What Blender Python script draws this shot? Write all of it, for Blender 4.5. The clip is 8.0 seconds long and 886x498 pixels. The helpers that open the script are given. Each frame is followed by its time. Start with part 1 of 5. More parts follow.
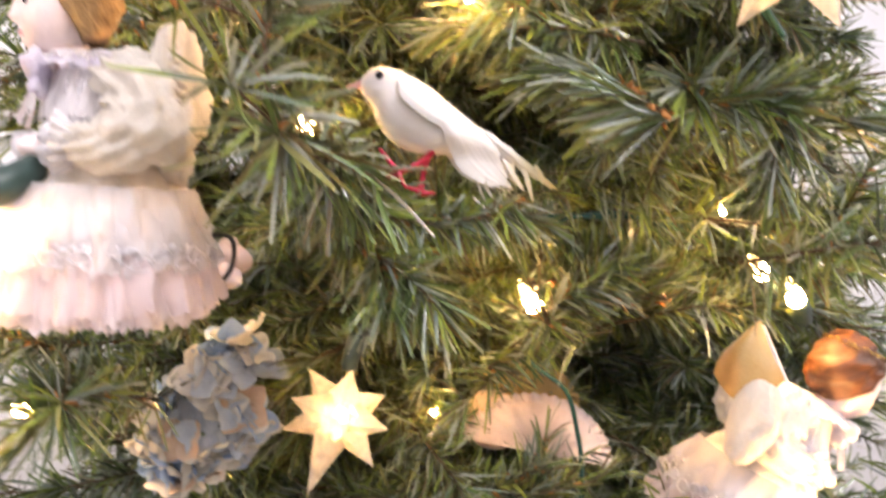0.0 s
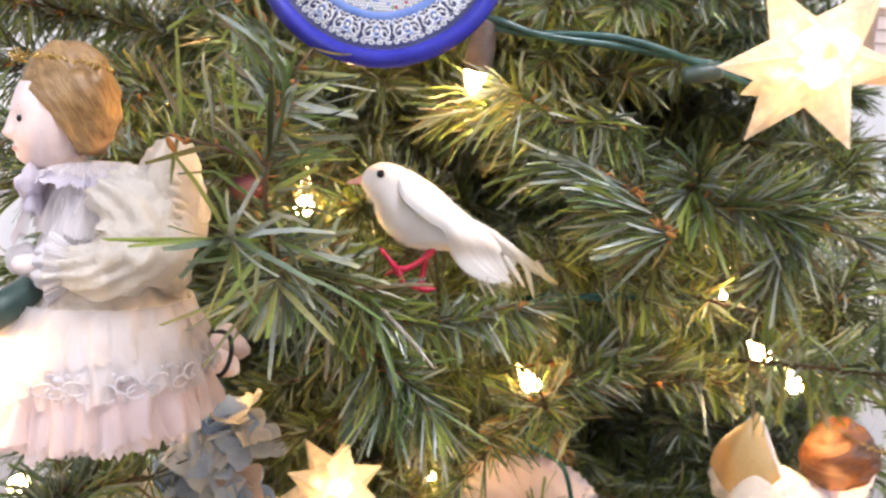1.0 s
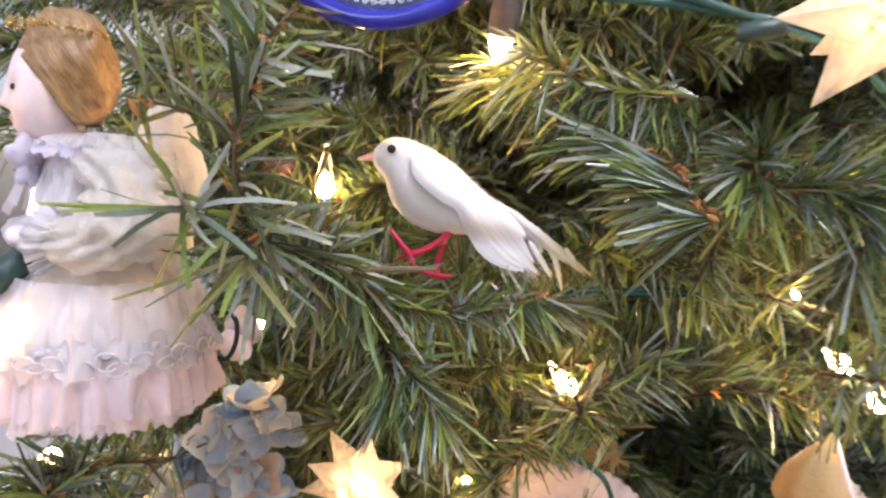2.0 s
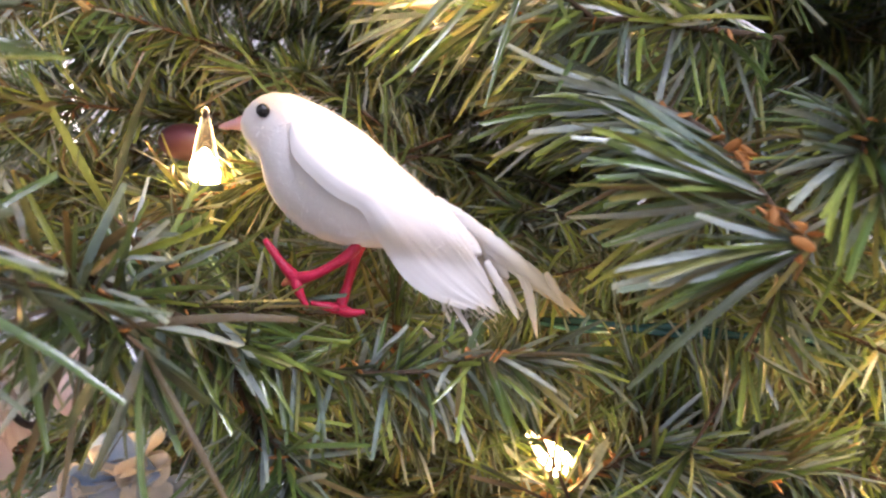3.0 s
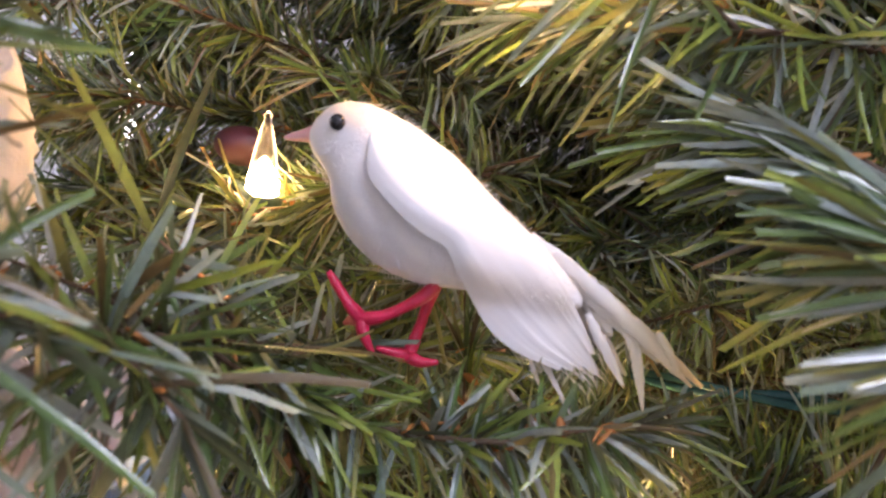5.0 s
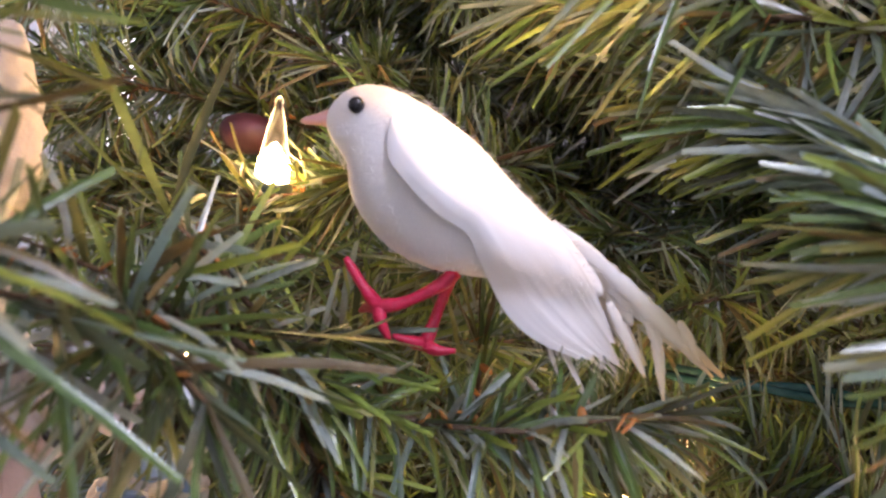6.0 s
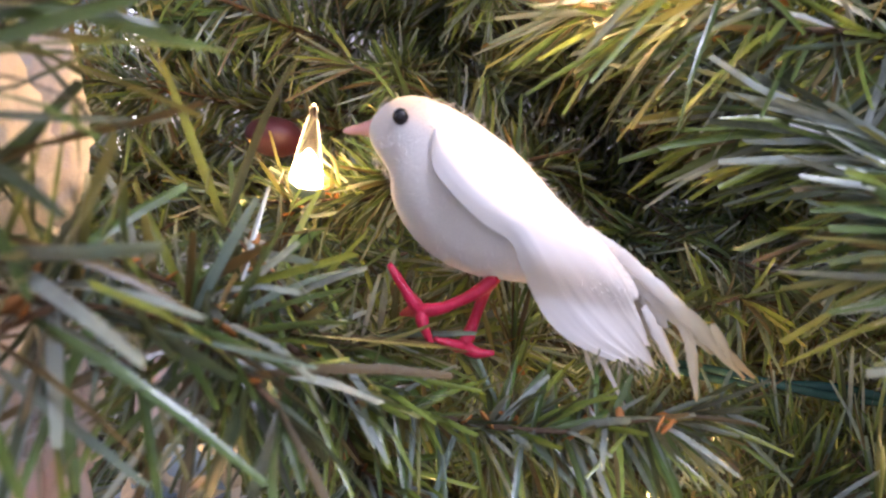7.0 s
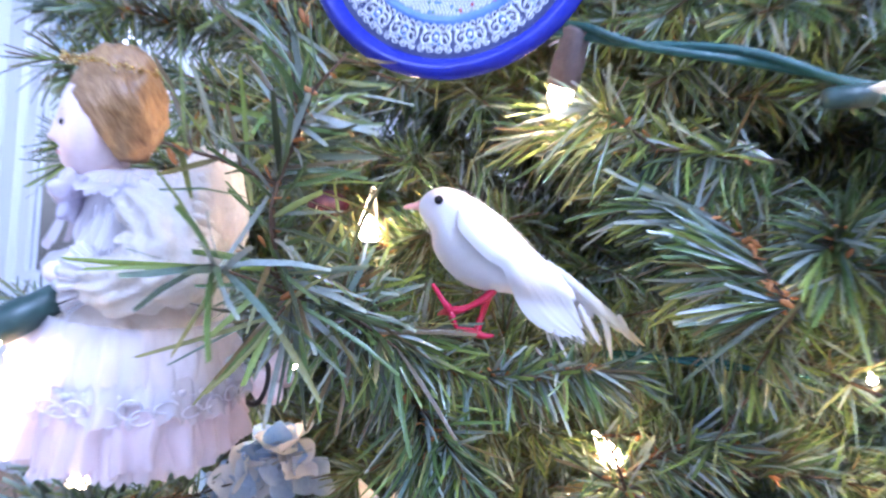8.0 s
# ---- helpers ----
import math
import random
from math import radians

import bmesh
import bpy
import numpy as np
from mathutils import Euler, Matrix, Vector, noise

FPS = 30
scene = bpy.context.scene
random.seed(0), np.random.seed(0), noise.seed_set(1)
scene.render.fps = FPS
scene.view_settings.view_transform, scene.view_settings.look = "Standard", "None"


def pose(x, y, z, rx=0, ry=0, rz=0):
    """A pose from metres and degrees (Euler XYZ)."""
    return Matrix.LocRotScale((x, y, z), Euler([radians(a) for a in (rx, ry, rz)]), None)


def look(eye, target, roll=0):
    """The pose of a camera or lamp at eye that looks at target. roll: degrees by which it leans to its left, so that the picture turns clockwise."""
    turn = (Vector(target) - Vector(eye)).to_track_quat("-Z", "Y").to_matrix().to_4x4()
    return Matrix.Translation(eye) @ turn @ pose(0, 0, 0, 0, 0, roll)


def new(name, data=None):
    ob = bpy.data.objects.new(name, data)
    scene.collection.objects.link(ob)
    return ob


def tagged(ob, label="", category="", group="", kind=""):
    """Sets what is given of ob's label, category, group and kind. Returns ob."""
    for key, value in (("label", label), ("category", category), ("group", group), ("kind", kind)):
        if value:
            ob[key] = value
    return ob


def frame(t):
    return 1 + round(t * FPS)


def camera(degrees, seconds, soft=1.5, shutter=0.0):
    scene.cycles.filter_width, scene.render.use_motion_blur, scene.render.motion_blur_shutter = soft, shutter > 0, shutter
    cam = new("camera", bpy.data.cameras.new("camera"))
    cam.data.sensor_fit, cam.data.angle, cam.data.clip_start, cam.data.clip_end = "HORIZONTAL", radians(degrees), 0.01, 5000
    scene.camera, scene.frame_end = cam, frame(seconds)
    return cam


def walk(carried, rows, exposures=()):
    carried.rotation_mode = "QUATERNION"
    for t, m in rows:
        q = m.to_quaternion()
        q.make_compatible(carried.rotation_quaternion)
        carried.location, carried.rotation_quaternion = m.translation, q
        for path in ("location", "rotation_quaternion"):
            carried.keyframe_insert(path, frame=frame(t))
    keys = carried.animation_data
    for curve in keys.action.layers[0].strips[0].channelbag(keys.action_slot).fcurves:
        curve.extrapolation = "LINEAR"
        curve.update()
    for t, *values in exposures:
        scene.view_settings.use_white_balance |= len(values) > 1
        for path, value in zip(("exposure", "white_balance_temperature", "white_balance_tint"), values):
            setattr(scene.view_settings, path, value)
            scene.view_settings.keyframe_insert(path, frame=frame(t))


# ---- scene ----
cam = camera(68.9, 8.0, soft=2.2, shutter=0.4)
cam.data.dof.use_dof, cam.data.dof.focus_distance, cam.data.dof.aperture_fstop = True, 0.17, 24.0
PATH = [
    (0, (0.00901, 0.01205, 1.31368), (-0.01579, 1.01031, 1.26014), 2.58),
    (0.2, (-0.00100, 0.01100, 1.33500), (-0.02800, 1.00800, 1.26250), 2.30),
    (0.5, (-0.00254, 0.01797, 1.34163), (-0.02633, 1.01580, 1.28029), 1.70),
    (0.7, (-0.00300, 0.02100, 1.35050), (-0.01549, 1.01805, 1.27482), 2.60),
    (1, (0.00522, 0.01715, 1.35730), (-0.01272, 1.01361, 1.27508), 3.63),
    (1.2, (0.01683, 0.00739, 1.35513), (-0.01721, 1.00343, 1.27292), 3.51),
    (2.3, (0.03407, 0.07157, 1.35270), (-0.15351, 1.04708, 1.23783), 4.87),
    (2.5, (0.03794, 0.09655, 1.35554), (-0.15074, 1.06974, 1.22400), 5.23),
    (3, (0.04401, 0.12682, 1.35707), (-0.16339, 1.09526, 1.21877), 4.89),
    (3.5, (0.03729, 0.13955, 1.35712), (-0.23480, 1.09143, 1.21608), 4.39),
    (4, (0.03444, 0.14874, 1.35475), (-0.25261, 1.09789, 1.22544), 5.06),
    (4.2, (0.02980, 0.14828, 1.35658), (-0.24105, 1.10169, 1.22375), 6.21),
    (5.5, (0.02830, 0.14538, 1.35995), (-0.24165, 1.09853, 1.22347), 8.51),
    (6, (0.02441, 0.14635, 1.35731), (-0.23363, 1.10206, 1.21576), 8.53),
    (6.5, (0.02238, 0.14699, 1.35778), (-0.23921, 1.10077, 1.20986), 8.48),
    (7, (0.01796, 0.14081, 1.35903), (-0.23897, 1.09540, 1.20820), 8.33),
    (7.5, (0.02283, 0.11545, 1.36162), (-0.24244, 1.06914, 1.21976), 7.91),
    (7.7, (0.02100, 0.09200, 1.36500), (-0.21796, 1.05584, 1.24702), 7.30),
    (8, (0.02874, 0.05219, 1.36366), (-0.20700, 1.02119, 1.28967), 7.41),
]
TINTS = [(0, 0.40, 8050, 32), (1.0, 0.20, 7450, 28), (2.5, 0.07, 6800, 33), (4.0, -0.18, 6700, 38), (6.5, -0.25, 6600, 38), (7.2, -0.14, 6200, 36), (7.5, 0.01, 5550, 34), (8, 0.33, 5000, 33)]
walk(cam, [(t, look(eye, target, roll)) for t, eye, target, roll in PATH], TINTS)

# ---- light ----
world = bpy.data.worlds.new("world")
world.use_nodes = True
wn = world.node_tree
sky = wn.nodes.new("ShaderNodeTexSky")
sky.sky_type = "NISHITA"
sky.sun_disc = False
sky.sun_elevation, sky.sun_rotation = radians(60), radians(170)
wn.links.new(sky.outputs[0], wn.nodes["Background"].inputs[0])
wn.nodes["Background"].inputs[1].default_value = 0.12
scene.world = world

sun = new("sun", bpy.data.lights.new("sun", "SUN"))
sun.data.energy, sun.data.angle, sun.data.color = 1.0, radians(10), (1.0, 0.95, 0.88)
sun.matrix_world = look((0.8, -4, 7), (0.3, 0, 0))

# daylight that the sky sends through the window behind the camera
day = new("window_light", bpy.data.lights.new("window_light", "AREA"))
day.data.shape, day.data.size, day.data.size_y = "RECTANGLE", 1.0, 1.3
day.data.energy, day.data.color = 17.0, (0.71, 0.86, 1.0)
day.matrix_world = look((-0.96, -1.43, 2.20), (-0.70, 0.0, 1.95))

# added key lamp, steep from upper right; its roof window is invented
roof = new("added_roof_light", bpy.data.lights.new("added_roof_light", "AREA"))
roof.data.shape, roof.data.size, roof.data.size_y = "RECTANGLE", 1.1, 0.56
roof.data.energy, roof.data.color = 104.0, (0.71, 0.86, 1.0)
roof.matrix_world = look((1.30, -1.05, 3.80), (0.80, -0.55, 2.6))

# added fill lamp from behind left, set in an invented window
side = new("added_side_light", bpy.data.lights.new("added_side_light", "AREA"))
side.data.shape, side.data.size, side.data.size_y = "RECTANGLE", 0.45, 1.4
side.data.energy, side.data.color = 30.0, (0.78, 0.90, 1.0)
side.matrix_world = look((-2.05, 2.16, 1.55), (-0.10, 0.22, 1.35))


# ---- materials ----
def node_material(name):
    m = bpy.data.materials.new(name)
    m.use_nodes = True
    return m, m.node_tree, m.node_tree.nodes["Principled BSDF"]


def link(nt, a, b):
    nt.links.new(a, b)


def ramp(nt, fac, stops, interp="LINEAR"):
    r = nt.nodes.new("ShaderNodeValToRGB")
    r.color_ramp.interpolation = interp
    els = r.color_ramp.elements
    while len(els) < len(stops):
        els.new(0.5)
    for e, (p, c) in zip(els, stops):
        e.position, e.color = p, (*c, 1)
    link(nt, fac, r.inputs[0])
    return r.outputs[0]


def noise_tex(nt, scale, detail=4, coord="Object", rough=0.55):
    tc = nt.nodes.new("ShaderNodeTexCoord")
    n = nt.nodes.new("ShaderNodeTexNoise")
    n.inputs["Scale"].default_value, n.inputs["Detail"].default_value = scale, detail
    n.inputs["Roughness"].default_value = rough
    link(nt, tc.outputs[coord], n.inputs["Vector"])
    return n.outputs["Fac"]


def bump(nt, bsdf, height, strength, distance):
    b = nt.nodes.new("ShaderNodeBump")
    b.inputs["Strength"].default_value, b.inputs["Distance"].default_value = strength, distance
    link(nt, height, b.inputs["Height"])
    link(nt, b.outputs[0], bsdf.inputs["Normal"])


def mix_colour(nt, fac, a, b, mode="MIX"):
    m = nt.nodes.new("ShaderNodeMix")
    m.data_type, m.blend_type = "RGBA", mode
    for sock, v in ((m.inputs[0], fac), (m.inputs[6], a), (m.inputs[7], b)):
        if isinstance(v, (int, float)):
            sock.default_value = v
        elif isinstance(v, tuple):
            sock.default_value = (*v, 1)
        else:
            link(nt, v, sock)
    return m.outputs[2]


def surface(name, dark, light, rough, big=30, fine=600, relief=0.0003, strength=0.4, metal=0.0, spec=0.5, translucent=0.0, sheen=0.0):
    """A surface that varies at two scales between two tones, with a fine relief."""
    m, nt, b = node_material(name)
    col = ramp(nt, noise_tex(nt, big), [(0.3, dark), (0.7, light)])
    grain = noise_tex(nt, fine, 3)
    col = mix_colour(nt, 0.25, col, ramp(nt, grain, [(0.3, tuple(c * 0.8 for c in dark)), (0.7, light)]))
    link(nt, col, b.inputs["Base Color"])
    b.inputs["Roughness"].default_value, b.inputs["Metallic"].default_value = rough, metal
    b.inputs["Specular IOR Level"].default_value = spec
    b.inputs["Sheen Weight"].default_value = sheen
    bump(nt, b, grain, strength, relief)
    if translucent:
        see_through(nt, b, col, translucent)
    return m


def see_through(nt, b, col, share):
    """Lets some light through a thin sheet."""
    t = nt.nodes.new("ShaderNodeBsdfTranslucent")
    link(nt, col, t.inputs[0])
    mx = nt.nodes.new("ShaderNodeMixShader")
    mx.inputs[0].default_value = share
    link(nt, b.outputs[0], mx.inputs[1])
    link(nt, t.outputs[0], mx.inputs[2])
    link(nt, mx.outputs[0], nt.nodes["Material Output"].inputs[0])


NEEDLE_TONES = [(0.0, (0.014, 0.030, 0.010)), (0.13, (0.048, 0.105, 0.020)), (0.28, (0.190, 0.275, 0.042)), (0.42, (0.080, 0.165, 0.038)),
                (0.55, (0.130, 0.200, 0.180)), (0.68, (0.310, 0.375, 0.370)), (0.82, (0.210, 0.215, 0.065)), (0.91, (0.115, 0.070, 0.028))]


def needle_material(name, single):
    m, nt, b = node_material(name)
    if single:
        rnd = nt.nodes.new("ShaderNodeObjectInfo").outputs["Random"]
    else:
        rnd = nt.nodes.new("ShaderNodeNewGeometry").outputs["Random Per Island"]
    col = ramp(nt, rnd, NEEDLE_TONES, "CONSTANT")
    patch = noise_tex(nt, 55, 3)
    col = mix_colour(nt, 0.22, col, ramp(nt, patch, [(0.3, (0.030, 0.050, 0.016)), (0.7, (0.18, 0.22, 0.095))]))
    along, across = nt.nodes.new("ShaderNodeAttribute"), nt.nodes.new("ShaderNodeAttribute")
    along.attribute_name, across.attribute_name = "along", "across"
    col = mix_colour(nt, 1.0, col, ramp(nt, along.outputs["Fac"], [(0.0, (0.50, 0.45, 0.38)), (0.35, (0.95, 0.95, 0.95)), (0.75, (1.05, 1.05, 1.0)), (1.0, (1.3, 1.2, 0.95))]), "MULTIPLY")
    fold = ramp(nt, across.outputs["Fac"], [(0.0, (0, 0, 0)), (0.42, (0.9, 0.9, 0.9)), (0.5, (1, 1, 1)), (0.58, (0.9, 0.9, 0.9)), (1.0, (0, 0, 0))])
    grain = noise_tex(nt, 700, 3)
    col = mix_colour(nt, 0.30, col, mix_colour(nt, 1.0, col, ramp(nt, grain, [(0.3, (0.45, 0.45, 0.40)), (0.7, (1.5, 1.5, 1.4))]), "MULTIPLY"))
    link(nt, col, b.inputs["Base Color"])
    b.inputs["Roughness"].default_value = 0.30
    b.inputs["Specular IOR Level"].default_value = 0.85
    bump(nt, b, mix_colour(nt, 0.4, fold, grain), 0.45, 0.0005)
    see_through(nt, b, col, 0.17)
    return m


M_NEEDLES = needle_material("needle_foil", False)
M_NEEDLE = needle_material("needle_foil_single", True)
M_STEM = surface("brown_stem", (0.040, 0.025, 0.014), (0.120, 0.070, 0.032), 0.8, 120, 900, 0.0006, 0.7)
M_SCALE = surface("orange_brown_scale", (0.24, 0.085, 0.018), (0.46, 0.19, 0.045), 0.7, 150, 900)
M_TRUNK = surface("dark_trunk", (0.03, 0.022, 0.014), (0.08, 0.055, 0.03), 0.85, 20, 300, 0.002, 0.8)
M_FELT = surface("white_felt", (0.76, 0.735, 0.715), (0.84, 0.82, 0.80), 0.95, 60, 2600, 0.0003, 0.5, spec=0.1, sheen=0.3)


def combed(nt, turn, scale):
    """Object coordinates turned by degrees, then stretched: strands run along the turned x."""
    tc, one, two = nt.nodes.new("ShaderNodeTexCoord"), nt.nodes.new("ShaderNodeMapping"), nt.nodes.new("ShaderNodeMapping")
    one.inputs["Rotation"].default_value = [radians(a) for a in turn]
    two.inputs["Scale"].default_value = scale
    link(nt, tc.outputs["Object"], one.inputs["Vector"])
    link(nt, one.outputs[0], two.inputs["Vector"])
    return two


def feather_material():
    """White down that turns cream and then tan towards the ends, combed one way."""
    m, nt, b = node_material("combed_feather")
    tc = nt.nodes.new("ShaderNodeTexCoord")
    sep = nt.nodes.new("ShaderNodeSeparateXYZ")
    link(nt, tc.outputs["Object"], sep.inputs[0])
    rng_node = nt.nodes.new("ShaderNodeMapRange")
    rng_node.inputs["From Min"].default_value, rng_node.inputs["From Max"].default_value = 0.0, 0.046
    link(nt, sep.outputs["X"], rng_node.inputs["Value"])
    mp = combed(nt, (0, -41, 0), (70, 420, 800))
    comb = nt.nodes.new("ShaderNodeTexNoise")
    comb.inputs["Scale"].default_value, comb.inputs["Detail"].default_value = 1.0, 4
    link(nt, mp.outputs[0], comb.inputs["Vector"])
    col = ramp(nt, rng_node.outputs[0], [(0.0, (0.84, 0.82, 0.80)), (0.34, (0.84, 0.81, 0.78)), (0.56, (0.82, 0.77, 0.70)), (0.74, (0.80, 0.70, 0.48)), (1.0, (0.64, 0.47, 0.20))])
    col = mix_colour(nt, 0.09, col, ramp(nt, comb.outputs["Fac"], [(0.35, (0.70, 0.63, 0.54)), (0.6, (0.84, 0.81, 0.78))]))
    link(nt, col, b.inputs["Base Color"])
    b.inputs["Roughness"].default_value, b.inputs["Specular IOR Level"].default_value = 0.9, 0.1
    b.inputs["Sheen Weight"].default_value = 0.2
    bump(nt, b, comb.outputs["Fac"], 0.05, 0.0003)
    see_through(nt, b, col, 0.08)
    return m


M_FEATHER = feather_material()
M_BEAK = surface("pink_beak", (0.72, 0.36, 0.34), (0.80, 0.48, 0.44), 0.5, 200, 900)
M_EYE = surface("black_bead", (0.008, 0.008, 0.01), (0.015, 0.015, 0.02), 0.12, 200, 900)
M_LEG = surface("red_wire", (0.42, 0.008, 0.035), (0.64, 0.020, 0.075), 0.38, 300, 1500, 0.0004, 0.6)


def hair_material(name, dark, light):
    """Combed strands that sweep back and down."""
    m, nt, b = node_material(name)
    mp = combed(nt, (0, -52, 0), (75, 420, 560))
    strand = nt.nodes.new("ShaderNodeTexNoise")
    strand.inputs["Scale"].default_value, strand.inputs["Detail"].default_value, strand.inputs["Distortion"].default_value = 1.0, 5, 0.6
    link(nt, mp.outputs[0], strand.inputs["Vector"])
    col = ramp(nt, strand.outputs["Fac"], [(0.30, dark), (0.52, tuple(0.5 * (a + c) for a, c in zip(dark, light))), (0.70, light)])
    col = mix_colour(nt, 0.35, col, ramp(nt, noise_tex(nt, 90), [(0.3, dark), (0.7, light)]))
    link(nt, col, b.inputs["Base Color"])
    b.inputs["Roughness"].default_value = 0.42
    bump(nt, b, strand.outputs["Fac"], 0.8, 0.0012)
    return m


M_HAIR = hair_material("brown_hair", (0.15, 0.075, 0.028), (0.46, 0.28, 0.12))
M_HAIR2 = hair_material("auburn_hair", (0.050, 0.017, 0.006), (0.17, 0.062, 0.020))
M_PORCELAIN = surface("porcelain_skin", (0.80, 0.62, 0.58), (0.86, 0.73, 0.70), 0.35, 40, 500, 0.0001, 0.2)
M_LIPS = surface("rose_lips", (0.66, 0.30, 0.30), (0.74, 0.40, 0.38), 0.4, 90, 500, 0.0001, 0.2)
M_LILAC = surface("lilac_lace", (0.74, 0.69, 0.80), (0.86, 0.83, 0.89), 0.8, 200, 420, 0.0010, 0.5, sheen=0.4, translucent=0.46)
M_CREAM = surface("cream_satin", (0.84, 0.77, 0.67), (0.91, 0.87, 0.80), 0.6, 70, 260, 0.0022, 0.8, sheen=0.5, translucent=0.45)
M_SATIN = surface("golden_satin", (0.48, 0.29, 0.09), (0.62, 0.42, 0.17), 0.45, 60, 900, 0.0005, 0.4, sheen=0.3, translucent=0.3)
M_WHITE = surface("white_cotton", (0.80, 0.78, 0.81), (0.90, 0.88, 0.89), 0.8, 90, 280, 0.0022, 0.8, sheen=0.5, translucent=0.48)
M_GOLD = surface("gold_braid", (0.60, 0.40, 0.12), (0.85, 0.62, 0.25), 0.25, 300, 1500, 0.0005, 0.6, metal=1.0)
M_WIRE = surface("green_wire", (0.016, 0.070, 0.062), (0.035, 0.115, 0.100), 0.24, 200, 900)
M_SOCKET = surface("dark_green_socket", (0.018, 0.046, 0.040), (0.036, 0.075, 0.064), 0.4, 200, 900)
M_SOCKET2 = surface("grey_socket", (0.10, 0.075, 0.07), (0.17, 0.13, 0.12), 0.45, 200, 900)
M_HOOK = surface("black_wire_hook", (0.01, 0.01, 0.01), (0.03, 0.03, 0.03), 0.4, 200, 900)
M_COBALT = surface("cobalt_glaze", (0.012, 0.014, 0.26), (0.025, 0.035, 0.42), 0.12, 80, 600, 0.0001, 0.15, spec=0.6)
M_SKYGLAZE = surface("light_blue_glaze", (0.10, 0.20, 0.55), (0.22, 0.35, 0.68), 0.15, 80, 600, 0.0001, 0.15)
M_GLAZE = surface("white_glaze", (0.72, 0.74, 0.76), (0.82, 0.83, 0.84), 0.12, 80, 600, 0.0001, 0.15)
M_GROUT = surface("blue_grey_glaze", (0.26, 0.29, 0.36), (0.36, 0.39, 0.44), 0.15, 80, 600, 0.0001, 0.15)
M_BLACKGLAZE = surface("navy_glaze", (0.025, 0.03, 0.09), (0.06, 0.07, 0.15), 0.2, 80, 600, 0.0001, 0.15)
M_REDGLAZE = surface("red_glaze", (0.45, 0.05, 0.05), (0.55, 0.10, 0.10), 0.2, 80, 600, 0.0001, 0.15)
M_GREENGLAZE = surface("green_glaze", (0.12, 0.25, 0.15), (0.25, 0.35, 0.25), 0.2, 80, 600, 0.0001, 0.15)
M_PETALS = [surface("blue_petal", (0.30, 0.46, 0.68), (0.50, 0.64, 0.78), 0.8, 120, 900, 0.0004, 0.5, translucent=0.38),
            surface("cream_petal", (0.72, 0.68, 0.60), (0.84, 0.81, 0.74), 0.8, 120, 900, 0.0004, 0.5, translucent=0.38),
            surface("grey_blue_petal", (0.48, 0.55, 0.62), (0.66, 0.71, 0.74), 0.8, 120, 900, 0.0004, 0.5, translucent=0.38),
            surface("peach_petal", (0.66, 0.44, 0.30), (0.80, 0.62, 0.46), 0.8, 120, 900, 0.0004, 0.5, translucent=0.38)]
M_SHELL = surface("ivory_lace", (0.60, 0.48, 0.45), (0.72, 0.62, 0.60), 0.7, 60, 900, 0.0005, 0.6)
M_PEACH = surface("peach_satin", (0.62, 0.40, 0.24), (0.76, 0.56, 0.40), 0.5, 60, 500, 0.0008, 0.5, sheen=0.3)
M_CRIMSON = surface("dark_red_glass", (0.022, 0.0010, 0.003), (0.036, 0.0015, 0.0045), 0.55, 80, 600, 0.0001, 0.15)
M_WALL = surface("pale_wall_paint", (0.76, 0.78, 0.79), (0.82, 0.83, 0.84), 0.85, 2, 250, 0.0008, 0.3)
M_CEIL = surface("white_ceiling_paint", (0.78, 0.78, 0.77), (0.82, 0.82, 0.81), 0.9, 2, 250, 0.0008, 0.3)
M_FLOOR = surface("oak_floor", (0.24, 0.14, 0.07), (0.36, 0.22, 0.11), 0.45, 6, 90, 0.0008, 0.4)
M_FRAME = surface("white_window_paint", (0.76, 0.76, 0.75), (0.82, 0.82, 0.81), 0.45, 10, 300)
M_STONE = surface("pale_pink_clay", (0.56, 0.47, 0.45), (0.70, 0.61, 0.59), 0.7, 80, 900)


def glass_material(name, tint=(1, 1, 1), rough=0.02):
    m, nt, b = node_material(name)
    b.inputs["Base Color"].default_value = (*tint, 1)
    b.inputs["Transmission Weight"].default_value = 1.0
    b.inputs["Roughness"].default_value, b.inputs["IOR"].default_value = rough, 1.45
    return m


def glow_material(name, colour, strength):
    m, nt, b = node_material(name)
    b.inputs["Base Color"].default_value = (0.8, 0.7, 0.5, 1)
    b.inputs["Emission Color"].default_value = (*colour, 1)
    b.inputs["Emission Strength"].default_value = strength
    return m


def tulle_material(name, colour, share):
    """Thin net: part cloth, part gaps."""
    m, nt, b = node_material(name)
    col = ramp(nt, noise_tex(nt, 90), [(0.3, tuple(c * 0.88 for c in colour)), (0.7, colour)])
    link(nt, col, b.inputs["Base Color"])
    b.inputs["Roughness"].default_value = 0.7
    bump(nt, b, noise_tex(nt, 1500, 2), 0.5, 0.0005)
    t = nt.nodes.new("ShaderNodeBsdfTransparent")
    tl = nt.nodes.new("ShaderNodeBsdfTranslucent")
    link(nt, col, tl.inputs[0])
    one, two = nt.nodes.new("ShaderNodeMixShader"), nt.nodes.new("ShaderNodeMixShader")
    one.inputs[0].default_value, two.inputs[0].default_value = 0.35, share
    link(nt, b.outputs[0], one.inputs[1])
    link(nt, tl.outputs[0], one.inputs[2])
    link(nt, one.outputs[0], two.inputs[1])
    link(nt, t.outputs[0], two.inputs[2])
    link(nt, two.outputs[0], nt.nodes["Material Output"].inputs[0])
    return m


